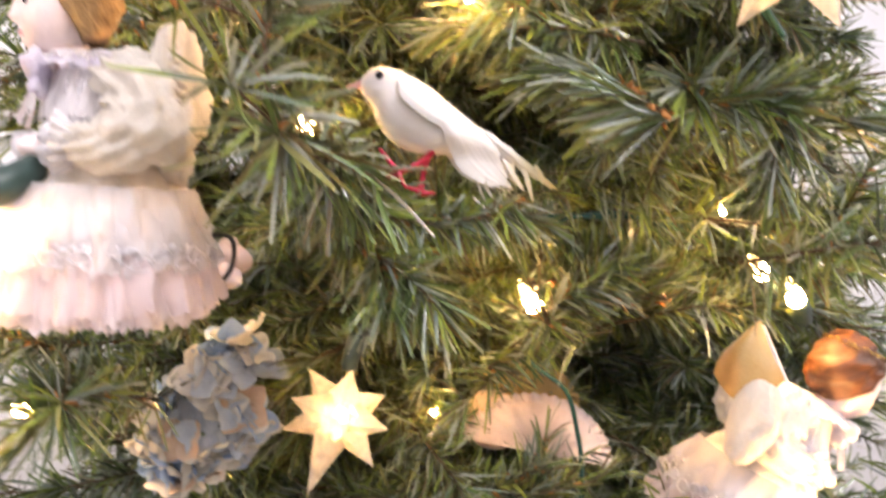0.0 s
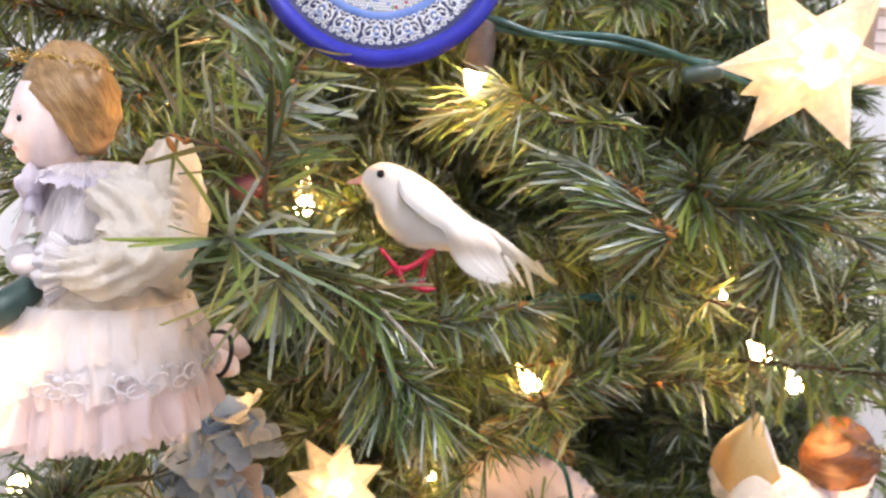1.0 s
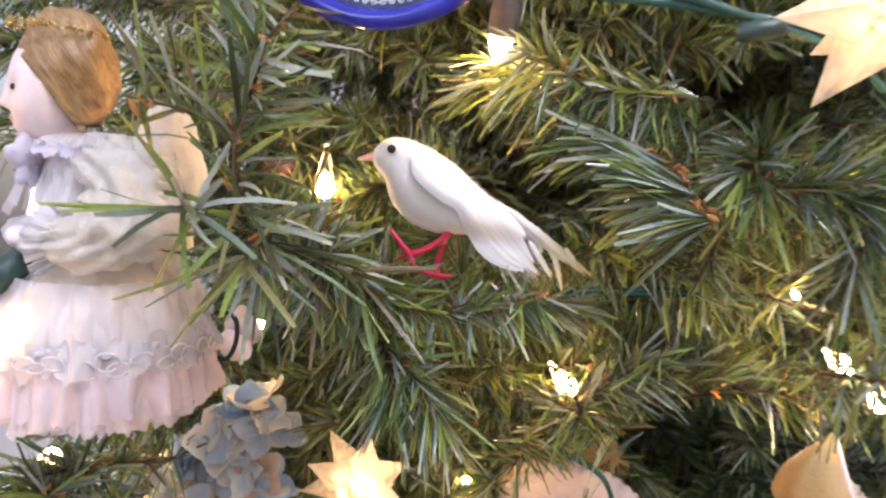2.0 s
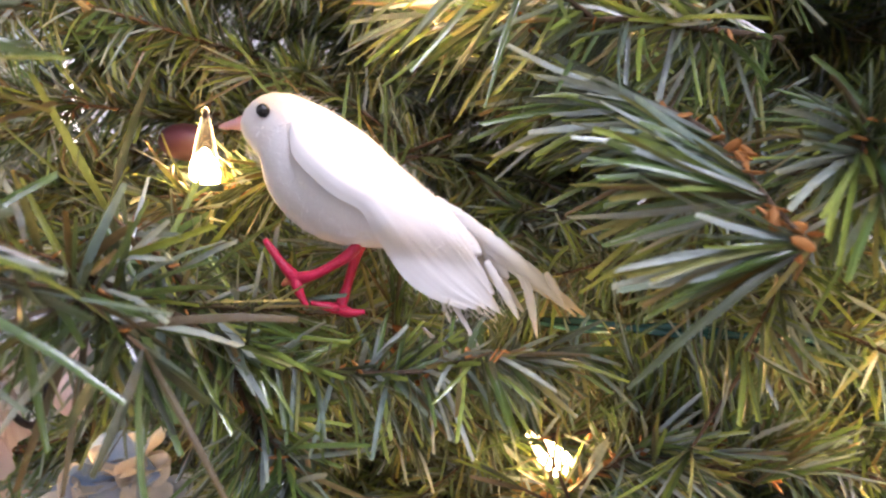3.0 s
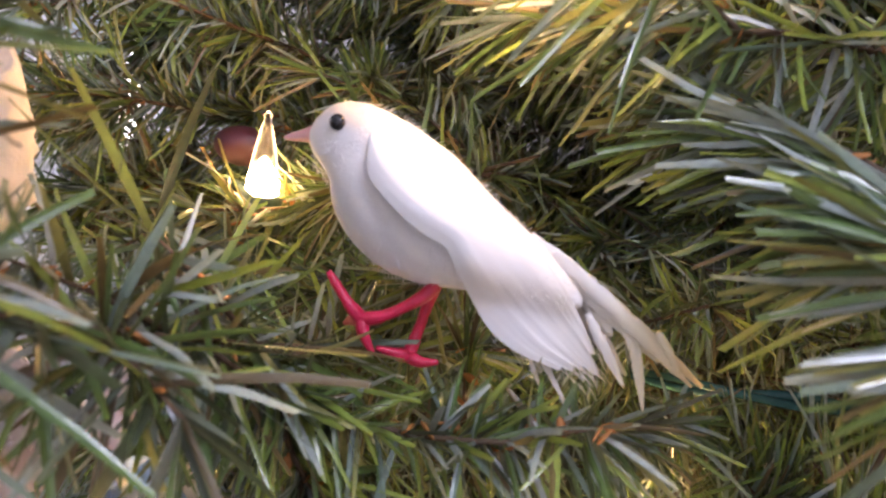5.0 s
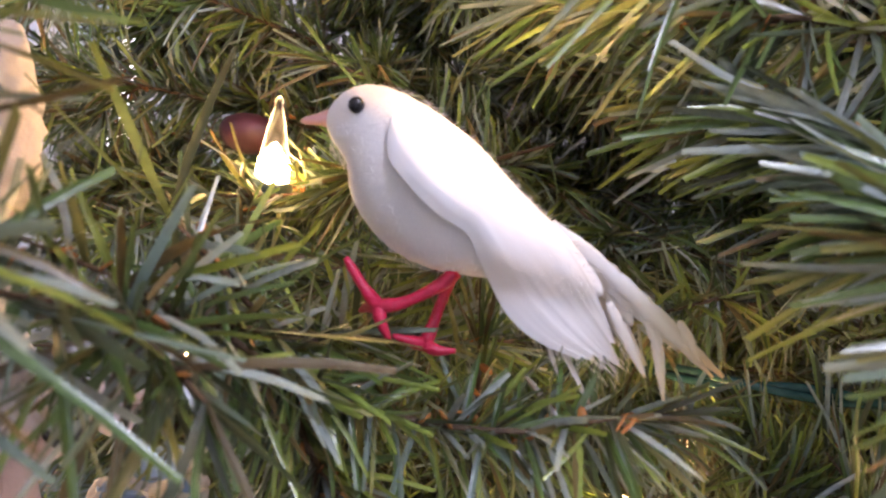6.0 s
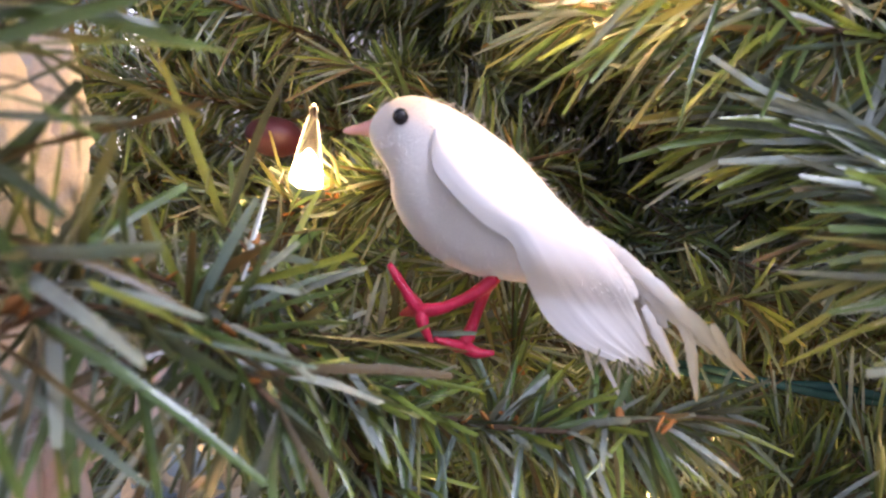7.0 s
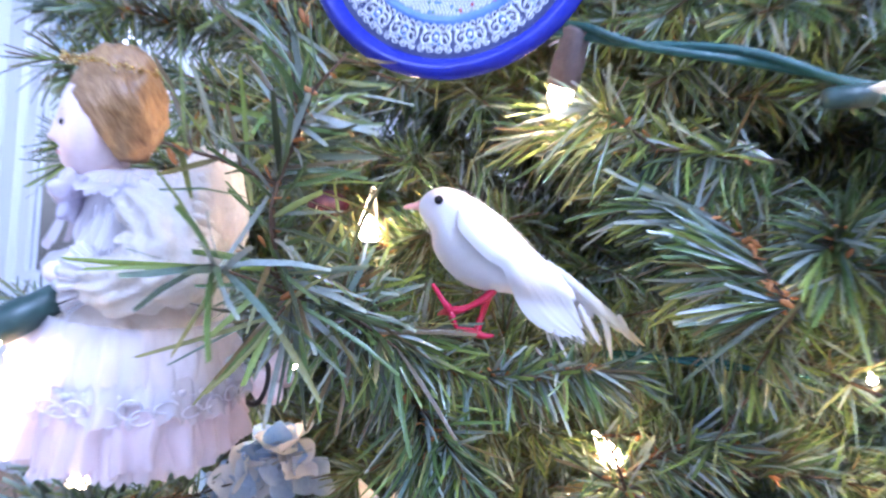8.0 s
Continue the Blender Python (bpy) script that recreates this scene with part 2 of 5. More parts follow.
M_TULLE = tulle_material("pink_net", (0.91, 0.80, 0.81), 0.26)
M_NET = tulle_material("white_net", (0.94, 0.90, 0.90), 0.40)
M_GLASS = glass_material("clear_glass")
M_PANE = glass_material("window_glass")
M_GLOW = glow_material("glowing_filament", (1.0, 0.64, 0.26), 700)
M_STARGLOW = glow_material("glowing_star_bulb", (1.0, 0.70, 0.40), 120)


def lit_plastic():
    """Clear, slightly frosted plastic of a star lamp, lit through by its bulb."""
    m, nt, b = node_material("frosted_star_plastic")
    col = ramp(nt, noise_tex(nt, 120), [(0.3, (0.86, 0.78, 0.60)), (0.7, (0.95, 0.90, 0.80))])
    link(nt, col, b.inputs["Base Color"])
    b.inputs["Roughness"].default_value = 0.22
    bump(nt, b, noise_tex(nt, 160, 2), 0.9, 0.004)
    t, tl = nt.nodes.new("ShaderNodeBsdfTransparent"), nt.nodes.new("ShaderNodeBsdfTranslucent")
    link(nt, col, tl.inputs[0])
    one, two = nt.nodes.new("ShaderNodeMixShader"), nt.nodes.new("ShaderNodeMixShader")
    one.inputs[0].default_value, two.inputs[0].default_value = 0.50, 0.50
    link(nt, b.outputs[0], one.inputs[1])
    link(nt, tl.outputs[0], one.inputs[2])
    link(nt, one.outputs[0], two.inputs[1])
    link(nt, t.outputs[0], two.inputs[2])
    link(nt, ramp(nt, noise_tex(nt, 130, 2), [(0.35, (0.20, 0.20, 0.20)), (0.5, (0.30, 0.30, 0.30)), (0.65, (0.48, 0.48, 0.48))]), two.inputs[0])
    link(nt, two.outputs[0], nt.nodes["Material Output"].inputs[0])
    return m


M_STAR = lit_plastic()


# ---- building helpers ----
def link_mesh(name, verts, faces, mats, parent=None, label="", smooth=True, face_mats=None):
    me = bpy.data.meshes.new(name)
    me.from_pydata([tuple(v) for v in verts], [], faces)
    for m in mats if isinstance(mats, (list, tuple)) else [mats]:
        me.materials.append(m)
    if face_mats is not None:
        me.polygons.foreach_set("material_index", face_mats)
    if smooth:
        me.polygons.foreach_set("use_smooth", [True] * len(me.polygons))
    me.update()
    ob = new(name, me)
    if parent is not None:
        ob.parent = parent
    if label:
        tagged(ob, label)
    return ob


class Shape:
    """Collects pieces of one mesh."""

    def __init__(self):
        self.v, self.f, self.m = [], [], []

    def add(self, verts, faces, mat=0):
        n = len(self.v)
        self.v.extend([tuple(p) for p in verts])
        self.f.extend([tuple(i + n for i in f) for f in faces])
        self.m.extend([mat] * len(faces))
        return self

    def object(self, name, mats, parent=None, label="", smooth=True):
        return link_mesh(name, self.v, self.f, mats, parent, label, smooth, self.m)


def grid_faces(rows, cols, closed=True):
    out = []
    for i in range(rows - 1):
        for j in range(cols if closed else cols - 1):
            k = (j + 1) % cols
            out.append((i * cols + j, i * cols + k, (i + 1) * cols + k, (i + 1) * cols + j))
    return out


def smooth_path(points, steps=6):
    """Catmull-Rom through the points."""
    p = [Vector(q) for q in points]
    p = [p[0] * 2 - p[1]] + p + [p[-1] * 2 - p[-2]]
    out = []
    for i in range(1, len(p) - 2):
        for s in range(steps):
            t = s / steps
            a, b, c, d = p[i - 1], p[i], p[i + 1], p[i + 2]
            out.append(0.5 * ((2 * b) + (c - a) * t + (2 * a - 5 * b + 4 * c - d) * t * t + (3 * b - a - 3 * c + d) * t ** 3))
    out.append(p[-2])
    return out


def tube(points, radii, sides=8, cap=True):
    """Verts and faces of a tube along points; radii one or one for each point."""
    pts = [Vector(p) for p in points]
    if isinstance(radii, (int, float)):
        radii = [radii] * len(pts)
    verts, ref = [], None
    for i, p in enumerate(pts):
        t = (pts[min(i + 1, len(pts) - 1)] - pts[max(i - 1, 0)]).normalized()
        if ref is None:
            ref = t.orthogonal().normalized()
        ref = (ref - t * ref.dot(t)).normalized()
        side = t.cross(ref)
        for k in range(sides):
            a = 2 * math.pi * k / sides
            verts.append(p + (ref * math.cos(a) + side * math.sin(a)) * radii[i])
    faces = grid_faces(len(pts), sides)
    if cap:
        faces += [tuple(reversed(range(sides))), tuple(range((len(pts) - 1) * sides, len(pts) * sides))]
    return verts, faces


def lathe(profile, sides=24, folds=None, cap=True):
    """A turned shape about z from (radius, height) pairs; folds(angle, i) scales the radius."""
    verts = []
    for i, (r, z) in enumerate(profile):
        for k in range(sides):
            a = 2 * math.pi * k / sides
            q = r * (folds(a, i) if folds else 1)
            verts.append(Vector((q * math.cos(a), q * math.sin(a), z)))
    faces = grid_faces(len(profile), sides)
    if cap:
        faces += [tuple(reversed(range(sides))), tuple(range((len(profile) - 1) * sides, len(profile) * sides))]
    return verts, faces


def blob(centre, radii, turn=(0, 0, 0), lumps=0.0, freq=90, rows=10, cols=16):
    """A rounded lump with an uneven skin."""
    m = Euler([radians(a) for a in turn]).to_matrix()
    c, verts = Vector(centre), []
    for i in range(rows + 1):
        th = math.pi * min(max(i / rows, 0.02), 0.98)
        for k in range(cols):
            a = 2 * math.pi * k / cols
            d = Vector((math.sin(th) * math.cos(a), math.sin(th) * math.sin(a), math.cos(th)))
            p = Vector((d.x * radii[0], d.y * radii[1], d.z * radii[2]))
            if lumps:
                p *= 1 + lumps * noise.noise((p + c) * freq)
            verts.append(c + m @ p)
    faces = grid_faces(rows + 1, cols) + [tuple(range(cols)), tuple(reversed(range(rows * cols, (rows + 1) * cols)))]
    return verts, [tuple(reversed(f)) for f in faces]


def moved(vf, m):
    return [m @ Vector(v) for v in vf[0]], vf[1]


def empty(name, place=(0, 0, 0), label="", category="", group="", kind=""):
    ob = new(name)
    ob.empty_display_size = 0.02
    ob.matrix_world = pose(*place) if not isinstance(place, Matrix) else place
    return tagged(ob, label, category, group, kind)


def box(lo, hi):
    (a, b, c), (d, e, f) = lo, hi
    v = [(a, b, c), (d, b, c), (d, e, c), (a, e, c), (a, b, f), (d, b, f), (d, e, f), (a, e, f)]
    return v, [(3, 2, 1, 0), (4, 5, 6, 7), (0, 1, 5, 4), (1, 2, 6, 5), (2, 3, 7, 6), (3, 0, 4, 7)]


# ---- the room round the tree ----
def room():
    s = Shape().add(*box((-2.4, -1.45, -0.1), (2.4, 2.2, 0.0)))
    tagged(s.object("floor", [M_FLOOR], smooth=False), "brown oak floor under the tree", "floor", kind="structure")
    s = Shape()
    a0, a1, c0, c1 = 0.70, 1.90, -1.38, -0.72
    for lo, hi in (((-2.4, -1.45, 3.8), (a0, 2.2, 3.9)), ((a1, -1.45, 3.8), (2.4, 2.2, 3.9)), ((a0, -1.45, 3.8), (a1, c0, 3.9)), ((a0, c1, 3.8), (a1, 2.2, 3.9))):
        s.add(*box(lo, hi))
    tagged(s.object("ceiling", [M_CEIL], smooth=False), "plain white painted ceiling with an opening for the added roof light", "ceiling", kind="structure")
    # invented roof window, out of view, that gives the steep lamp an opening
    win = empty("added_roof_window", (0, 0, 3.86), "white framed roof window, added for light from above", "window", kind="structure")
    s = Shape()
    for lo, hi in (((a0, c0, -.03), (a0 + .05, c1, .03)), ((a1 - .05, c0, -.03), (a1, c1, .03)), ((a0 + .05, c0, -.03), (a1 - .05, c0 + .05, .03)), ((a0 + .05, c1 - .05, -.03), (a1 - .05, c1, .03))):
        s.add(*box(lo, hi))
    s.object("window_frame", [M_FRAME], win, smooth=False)
    p = Shape().add(*box((a0 + .05, c0 + .05, -.004), (a1 - .05, c1 - .05, .004))).object("pane", [M_PANE], win, smooth=False)
    p.visible_shadow = False
    for name, lo, hi in (("wall_east", (2.4, -1.60, 0), (2.55, 2.35, 3.8)), ("wall_west", (-2.55, -1.60, 0), (-2.4, 2.35, 3.8))):
        s = Shape().add(*box(lo, hi))
        tagged(s.object(name, [M_WALL], smooth=False), "pale grey painted room wall", "wall", kind="structure")
    s = Shape()
    a0, a1, c0, c1 = -2.33, -1.78, 0.80, 2.30
    for lo, hi in (((-2.4, 2.2, 0), (a0, 2.35, 3.8)), ((a1, 2.2, 0), (2.4, 2.35, 3.8)), ((a0, 2.2, 0), (a1, 2.35, c0)), ((a0, 2.2, c1), (a1, 2.35, 3.8))):
        s.add(*box(lo, hi))
    tagged(s.object("wall_north", [M_WALL], smooth=False), "pale grey wall with a narrow opening for the added side light", "wall", kind="structure")
    # invented window: its bright opening stands in for a pale lit wall
    win = empty("added_side_window", (0, 2.27, 0), "narrow white framed window, added to brighten the left side", "window", kind="structure")
    s = Shape()
    for lo, hi in (((a0, -.03, c0), (a0 + .05, .03, c1)), ((a1 - .05, -.03, c0), (a1, .03, c1)), ((a0 + .05, -.03, c0), (a1 - .05, .03, c0 + .05)), ((a0 + .05, -.03, c1 - .05), (a1 - .05, .03, c1))):
        s.add(*box(lo, hi))
    s.object("window_frame", [M_FRAME], win, smooth=False)
    p = Shape().add(*box((a0 + .05, -.004, c0 + .05), (a1 - .05, .004, c1 - .05))).object("pane", [M_PANE], win, smooth=False)
    p.visible_shadow = False
    s = Shape()
    x0, x1, z0, z1 = -1.50, -0.42, 1.50, 2.90
    for lo, hi in (((-2.4, -1.60, 0), (x0, -1.45, 3.8)), ((x1, -1.60, 0), (2.4, -1.45, 3.8)),
                   ((x0, -1.60, 0), (x1, -1.45, z0)), ((x0, -1.60, z1), (x1, -1.45, 3.8))):
        s.add(*box(lo, hi))
    tagged(s.object("wall_south", [M_WALL], smooth=False), "pale grey wall with a wide window opening", "wall", kind="structure")
    win = empty("window_1", (0, -1.53, 0), "wide white framed window letting daylight in", "window", kind="structure")
    s = Shape()
    for lo, hi in (((x0, -.03, z0), (x0 + .06, .03, z1)), ((x1 - .06, -.03, z0), (x1, .03, z1)), ((x0 + .06, -.03, z0), (x1 - .06, .03, z0 + .06)),
                   ((x0 + .06, -.03, z1 - .06), (x1 - .06, .03, z1)), ((-0.99, -.03, z0 + .06), (-0.93, .03, z1 - .06))):
        s.add(*box(lo, hi))
    s.object("window_frame", [M_FRAME], win, smooth=False)
    for a, b in ((x0 + .06, -0.99), (-0.93, x1 - .06)):
        p = Shape().add(*box((a, -.004, z0 + .06), (b, .004, z1 - .06))).object("pane", [M_PANE], win, smooth=False)
        p.visible_shadow = False


room()


# ---- the tree ----
TRUNK = Vector((0.02, 0.62, 0))
tree = empty("christmas_tree", (TRUNK.x, TRUNK.y, 0), "tall artificial green christmas tree hung with ornaments and lights", "christmas tree")
INTO_TREE = Matrix.Translation(-Vector((TRUNK.x, TRUNK.y, 0)))

# spaces that the ornaments and the air before them take up: ends and radii
CLEAR = [
    ((0.020, 0.06, 1.358), (0.004, 0.254, 1.350), 0.030, 0.034), ((0.000, 0.00, 1.340), (0.020, 0.262, 1.338), 0.03, 0.026),
    ((0.005, 0.00, 1.340), (-0.112, 0.245, 1.335), 0.02, 0.052), ((0.005, 0.00, 1.340), (-0.110, 0.240, 1.290), 0.02, 0.048),
    ((0.020, 0.04, 1.360), (-0.125, 0.235, 1.375), 0.02, 0.030), ((0.005, 0.00, 1.345), (0.118, 0.235, 1.405), 0.015, 0.036),
    ((0.005, 0.00, 1.345), (-0.025, 0.232, 1.440), 0.015, 0.046), ((0.030, 0.05, 1.364), (-0.025, 0.232, 1.425), 0.015, 0.040),
    ((0.005, 0.00, 1.330), (-0.044, 0.310, 1.213), 0.015, 0.030), ((0.005, 0.00, 1.330), (0.152, 0.285, 1.225), 0.015, 0.045),
    ((0.005, 0.00, 1.330), (-0.099, 0.288, 1.220), 0.015, 0.034), ((0.000, 0.02, 1.340), (0.008, 0.285, 1.400), 0.008, 0.010),
    ((0.025, 0.12, 1.358), (-0.059, 0.285, 1.357), 0.008, 0.010),
    ((0.000, 0.02, 1.325), (0.109, 0.268, 1.325), 0.004, 0.005), ((0.000, 0.02, 1.340), (0.150, 0.305, 1.293), 0.006, 0.010),
    ((0.09, 0.25, 1.375), (0.31, -0.15, 1.74), 0.030, 0.070), ((0.0, 0.25, 1.365), (0.23, -0.15, 1.71), 0.025, 0.060), ((0.000, 0.00, 1.330), (0.058, 0.360, 1.205), 0.010, 0.018), ((0.005, 0.00, 1.345), (0.060, 0.260, 1.417), 0.01, 0.012),
    ((0.0, 0.25, 1.365), (0.15, 0.0, 1.82), 0.025, 0.06), ((0.03, 0.255, 1.345), (0.18, 0.005, 1.80), 0.015, 0.05),
    ((0.020, 0.14, 1.358), (0.030, 0.40, 1.370), 0.012, 0.026), ((-0.035, 0.288, 1.382), (0.030, 0.300, 1.380), 0.020, 0.022),
    ((-0.020, 0.33, 1.384), (0.030, 0.35, 1.374), 0.028, 0.028), ((0.022, 0.10, 1.360), (0.070, 0.310, 1.308), 0.004, 0.022), ((-0.105, 0.285, 1.395), (-0.035, 0.295, 1.390), 0.028, 0.024), ((0.0, 0.02, 1.345), (0.106, 0.36, 1.238), 0.01, 0.024), ((0.02, 0.05, 1.355), (-0.30, 0.34, 1.34), 0.01, 0.035),
]


# the nearest branches only leave the dove and the bulbs beside it free
DOVE_SPOTS = (((-0.022, 0.252, 1.361), 0.009), ((-0.012, 0.252, 1.352), 0.013), ((0.0, 0.252, 1.347), 0.013), ((0.014, 0.254, 1.342), 0.011), ((0.026, 0.258, 1.334), 0.010),
              ((0.038, 0.262, 1.328), 0.008), ((-0.014, 0.255, 1.332), 0.004), ((-0.006, 0.258, 1.332), 0.004), ((-0.059, 0.284, 1.352), 0.006))
FAR_SPOTS = (((-0.020, 0.228, 1.428), 0.030), ((-0.045, 0.230, 1.430), 0.024), ((-0.126, 0.213, 1.372), 0.017), ((-0.128, 0.220, 1.345), 0.012), ((-0.118, 0.222, 1.300), 0.012), ((-0.092, 0.236, 1.350), 0.006), ((-0.100, 0.228, 1.325), 0.004))
NEAR_CLEAR = [((0.022, 0.14, 1.358), at, 0.003, r) for at, r in DOVE_SPOTS]
NEAR_CLEAR += [(eye, at, 0.003, r) for eye in ((0.006, 0.03, 1.350), (0.026, 0.07, 1.362)) for at, r in DOVE_SPOTS[:8] + FAR_SPOTS]


def outside(p, spaces=CLEAR):
    """For an array of places: which lie outside all the cleared spaces."""
    ok = np.ones(len(p), bool)
    for a, b, ra, rb in spaces:
        a, b = np.array(a), np.array(b)
        ab = b - a
        t = np.clip(((p - a) @ ab) / (ab @ ab), 0, 1)
        ok &= np.linalg.norm(p - (a + t[:, None] * ab), axis=1) > ra + (rb - ra) * t
    return ok


def unit(v):
    return v / np.maximum(np.linalg.norm(v, axis=-1, keepdims=True), 1e-9)


def needle_frames(path, rng, per_cm, length, spread, forward=(0, 0, 0), tip=True):
    """Bases, directions, side vectors, lengths of the needles of one stem. spread: degrees from the stem at its foot and at its end."""
    p = np.array(path, float)
    seg = np.diff(p, axis=0)
    lens = np.linalg.norm(seg, axis=1)
    total = lens.sum()
    n = max(4, int(total * 100 * per_cm))
    s = np.sort(rng.random(n)) * total
    if tip:
        s[-max(4, n // 9):] = total * (1 - 0.02 * rng.random(max(4, n // 9)))
    i = np.clip(np.searchsorted(np.cumsum(lens), s), 0, len(seg) - 1)
    base = p[i] + seg[i] * ((s - (np.cumsum(lens)[i] - lens[i])) / lens[i])[:, None]
    tan = unit(seg[i])
    up = np.where(np.abs(tan[:, 2:3]) > 0.9, [[1.0, 0, 0]], [[0, 0, 1.0]])
    u = unit(np.cross(tan, up))
    v = np.cross(u, tan)
    a = rng.random(n) * 2 * np.pi
    rad = u * np.cos(a)[:, None] + v * np.sin(a)[:, None]
    sp = np.radians(spread[0] + (spread[1] - spread[0]) * s / total + rng.normal(0, 13, n))
    if tip:
        sp[-max(4, n // 9):] *= rng.random(max(4, n // 9))
    d = unit(tan * np.cos(sp)[:, None] + rad * np.sin(sp)[:, None] + np.array(forward) + rng.normal(0, 0.10, (n, 3)))
    side = unit(np.cross(d, rad * 0.25 + rng.normal(0, 0.8, (n, 3))))
    return base, d, side, length * (0.62 + 0.55 * rng.random(n))


def needle_strips(base, d, side, length, width, rng):
    """Flat foil strips, bent and a little twisted: verts and quads as arrays."""
    n = len(base)
    st = np.array([0.0, 0.33, 0.68, 1.0])
    wd = np.array([0.60, 1.0, 0.94, 0.60])
    nor = np.cross(d, side)
    bend = rng.normal(0, 0.17, n)[:, None] * nor + np.array([0, 0, -1.0]) * (0.05 + 0.10 * rng.random(n))[:, None]
    tw = rng.normal(0, 0.5, n)
    w = width * (0.75 + 0.5 * rng.random(n))
    cut = rng.normal(0, 0.45, n)
    out = np.empty((n, 8, 3))
    for k in range(4):
        mid = base + d * (st[k] * length)[:, None] + bend * (st[k] ** 2 * length)[:, None]
        ang = (tw * st[k])[:, None]
        sd = side * np.cos(ang) + nor * np.sin(ang)
        slant = d * (w * cut)[:, None] if k == 3 else 0
        out[:, 2 * k] = mid - sd * (0.5 * wd[k] * w)[:, None] - slant
        out[:, 2 * k + 1] = mid + sd * (0.5 * wd[k] * w)[:, None]
    q = np.array([[0, 1, 3, 2], [2, 3, 5, 4], [4, 5, 7, 6]])
    faces = (q[None] + 8 * np.arange(n)[:, None, None]).reshape(-1, 4)
    return out.reshape(-1, 3), faces


def mesh_of_quads(name, verts, faces, mat):
    me = bpy.data.meshes.new(name)
    me.vertices.add(len(verts))
    me.vertices.foreach_set("co", np.ascontiguousarray(verts, dtype=np.float32).ravel())
    me.loops.add(faces.size)
    me.loops.foreach_set("vertex_index", np.ascontiguousarray(faces, dtype=np.int32).ravel())
    me.polygons.add(len(faces))
    me.polygons.foreach_set("loop_start", np.arange(0, faces.size, 4, dtype=np.int32))
    me.polygons.foreach_set("use_smooth", np.ones(len(faces), bool))
    me.materials.append(mat)
    me.update(calc_edges=True)
    n = len(verts) // 8
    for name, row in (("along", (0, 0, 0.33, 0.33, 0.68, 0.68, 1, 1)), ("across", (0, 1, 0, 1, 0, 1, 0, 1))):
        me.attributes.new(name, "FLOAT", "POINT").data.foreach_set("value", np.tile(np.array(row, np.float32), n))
    return me


def single_needles():
    """A few needle shapes of unit length that the needles built one by one share."""
    rng = np.random.default_rng(5)
    out = []
    for k in range(8):
        v, f = needle_strips(np.zeros((1, 3)), np.array([[0, 0, 1.0]]), np.array([[1.0, 0, 0]]), np.ones(1), 0.055, rng)
        out.append(mesh_of_quads("needle", v, f, M_NEEDLE))
    return out


NEEDLE_SHAPES = single_needles()


def branch(stems, rng, per_cm=14, length=0.027, width=0.0015, spread=(62, 45), forward=(0, 0, 0), clear=True, singles=0, scales=0, name="branch"):
    """One branch of the tree: its stems in one mesh, and its needles under it. stems: lists of places with a foot radius."""
    wood = Shape()
    frames = []
    for k, (path, r) in enumerate(stems):
        if clear or k:
            free = outside(np.array(path, float), CLEAR if clear else NEAR_CLEAR)
            path = path if free.all() else path[:int(np.argmin(free))]
            if len(path) < 2:
                continue
        pts = [Vector(q) for q in path]
        wood.add(*tube(pts, [r * (1 - 0.6 * i / (len(pts) - 1)) for i in range(len(pts))], 6))
        frames.append(needle_frames(path, rng, per_cm, length, spread, forward))
    for _ in range(scales if not clear else 0):
        path, r = stems[rng.integers(len(stems))]
        k = rng.integers(len(path) - 1)
        p = Vector(path[k]).lerp(Vector(path[k + 1]), rng.random())
        q = p + Vector(rng.normal(0, 0.0014, 3))
        if not outside(np.array([q]), NEAR_CLEAR)[0]:
            continue
        wood.add(*blob(q, (0.00030, 0.0010, 0.0022), tuple(rng.random(3) * 360), 0, rows=4, cols=5), 1)
    if not frames:
        return None
    base, d, side, ln = (np.concatenate([f[k] for f in frames]) for k in range(4))
    spaces = CLEAR if clear else NEAR_CLEAR
    ok = np.ones(len(base), bool)
    for t in (0.0, 0.25, 0.5, 0.75, 1.0):
        ok &= outside(base + d * (ln * t)[:, None], spaces)
    base, d, side, ln = base[ok], d[ok], side[ok], ln[ok]
    wood.v = [INTO_TREE @ Vector(p) for p in wood.v]
    ob = wood.object(name, [M_STEM, M_SCALE], tree)
    if not len(base):
        return ob
    pick = np.zeros(len(base), bool)
    if singles:
        pick[rng.choice(len(base), min(singles, len(base)), replace=False)] = True
        for b, dd, s, l in zip(base[pick], d[pick], side[pick], ln[pick]):
            x, z = Vector(s), Vector(dd)
            m = Matrix((x, z.cross(x), z)).transposed().to_4x4()
            nd = new("needle", NEEDLE_SHAPES[rng.integers(len(NEEDLE_SHAPES))])
            nd.parent = ob
            nd.matrix_basis = INTO_TREE @ Matrix.Translation(b) @ m @ Matrix.Diagonal((width / 0.055, l, l, 1))
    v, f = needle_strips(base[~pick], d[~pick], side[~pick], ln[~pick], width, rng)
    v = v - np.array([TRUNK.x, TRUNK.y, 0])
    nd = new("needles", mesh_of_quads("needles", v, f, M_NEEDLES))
    nd.parent = ob
    tagged(nd, kind="stuff")
    return ob


def reach(z):
    return max(0.05, 0.415 * (2.25 - z) / 0.93)


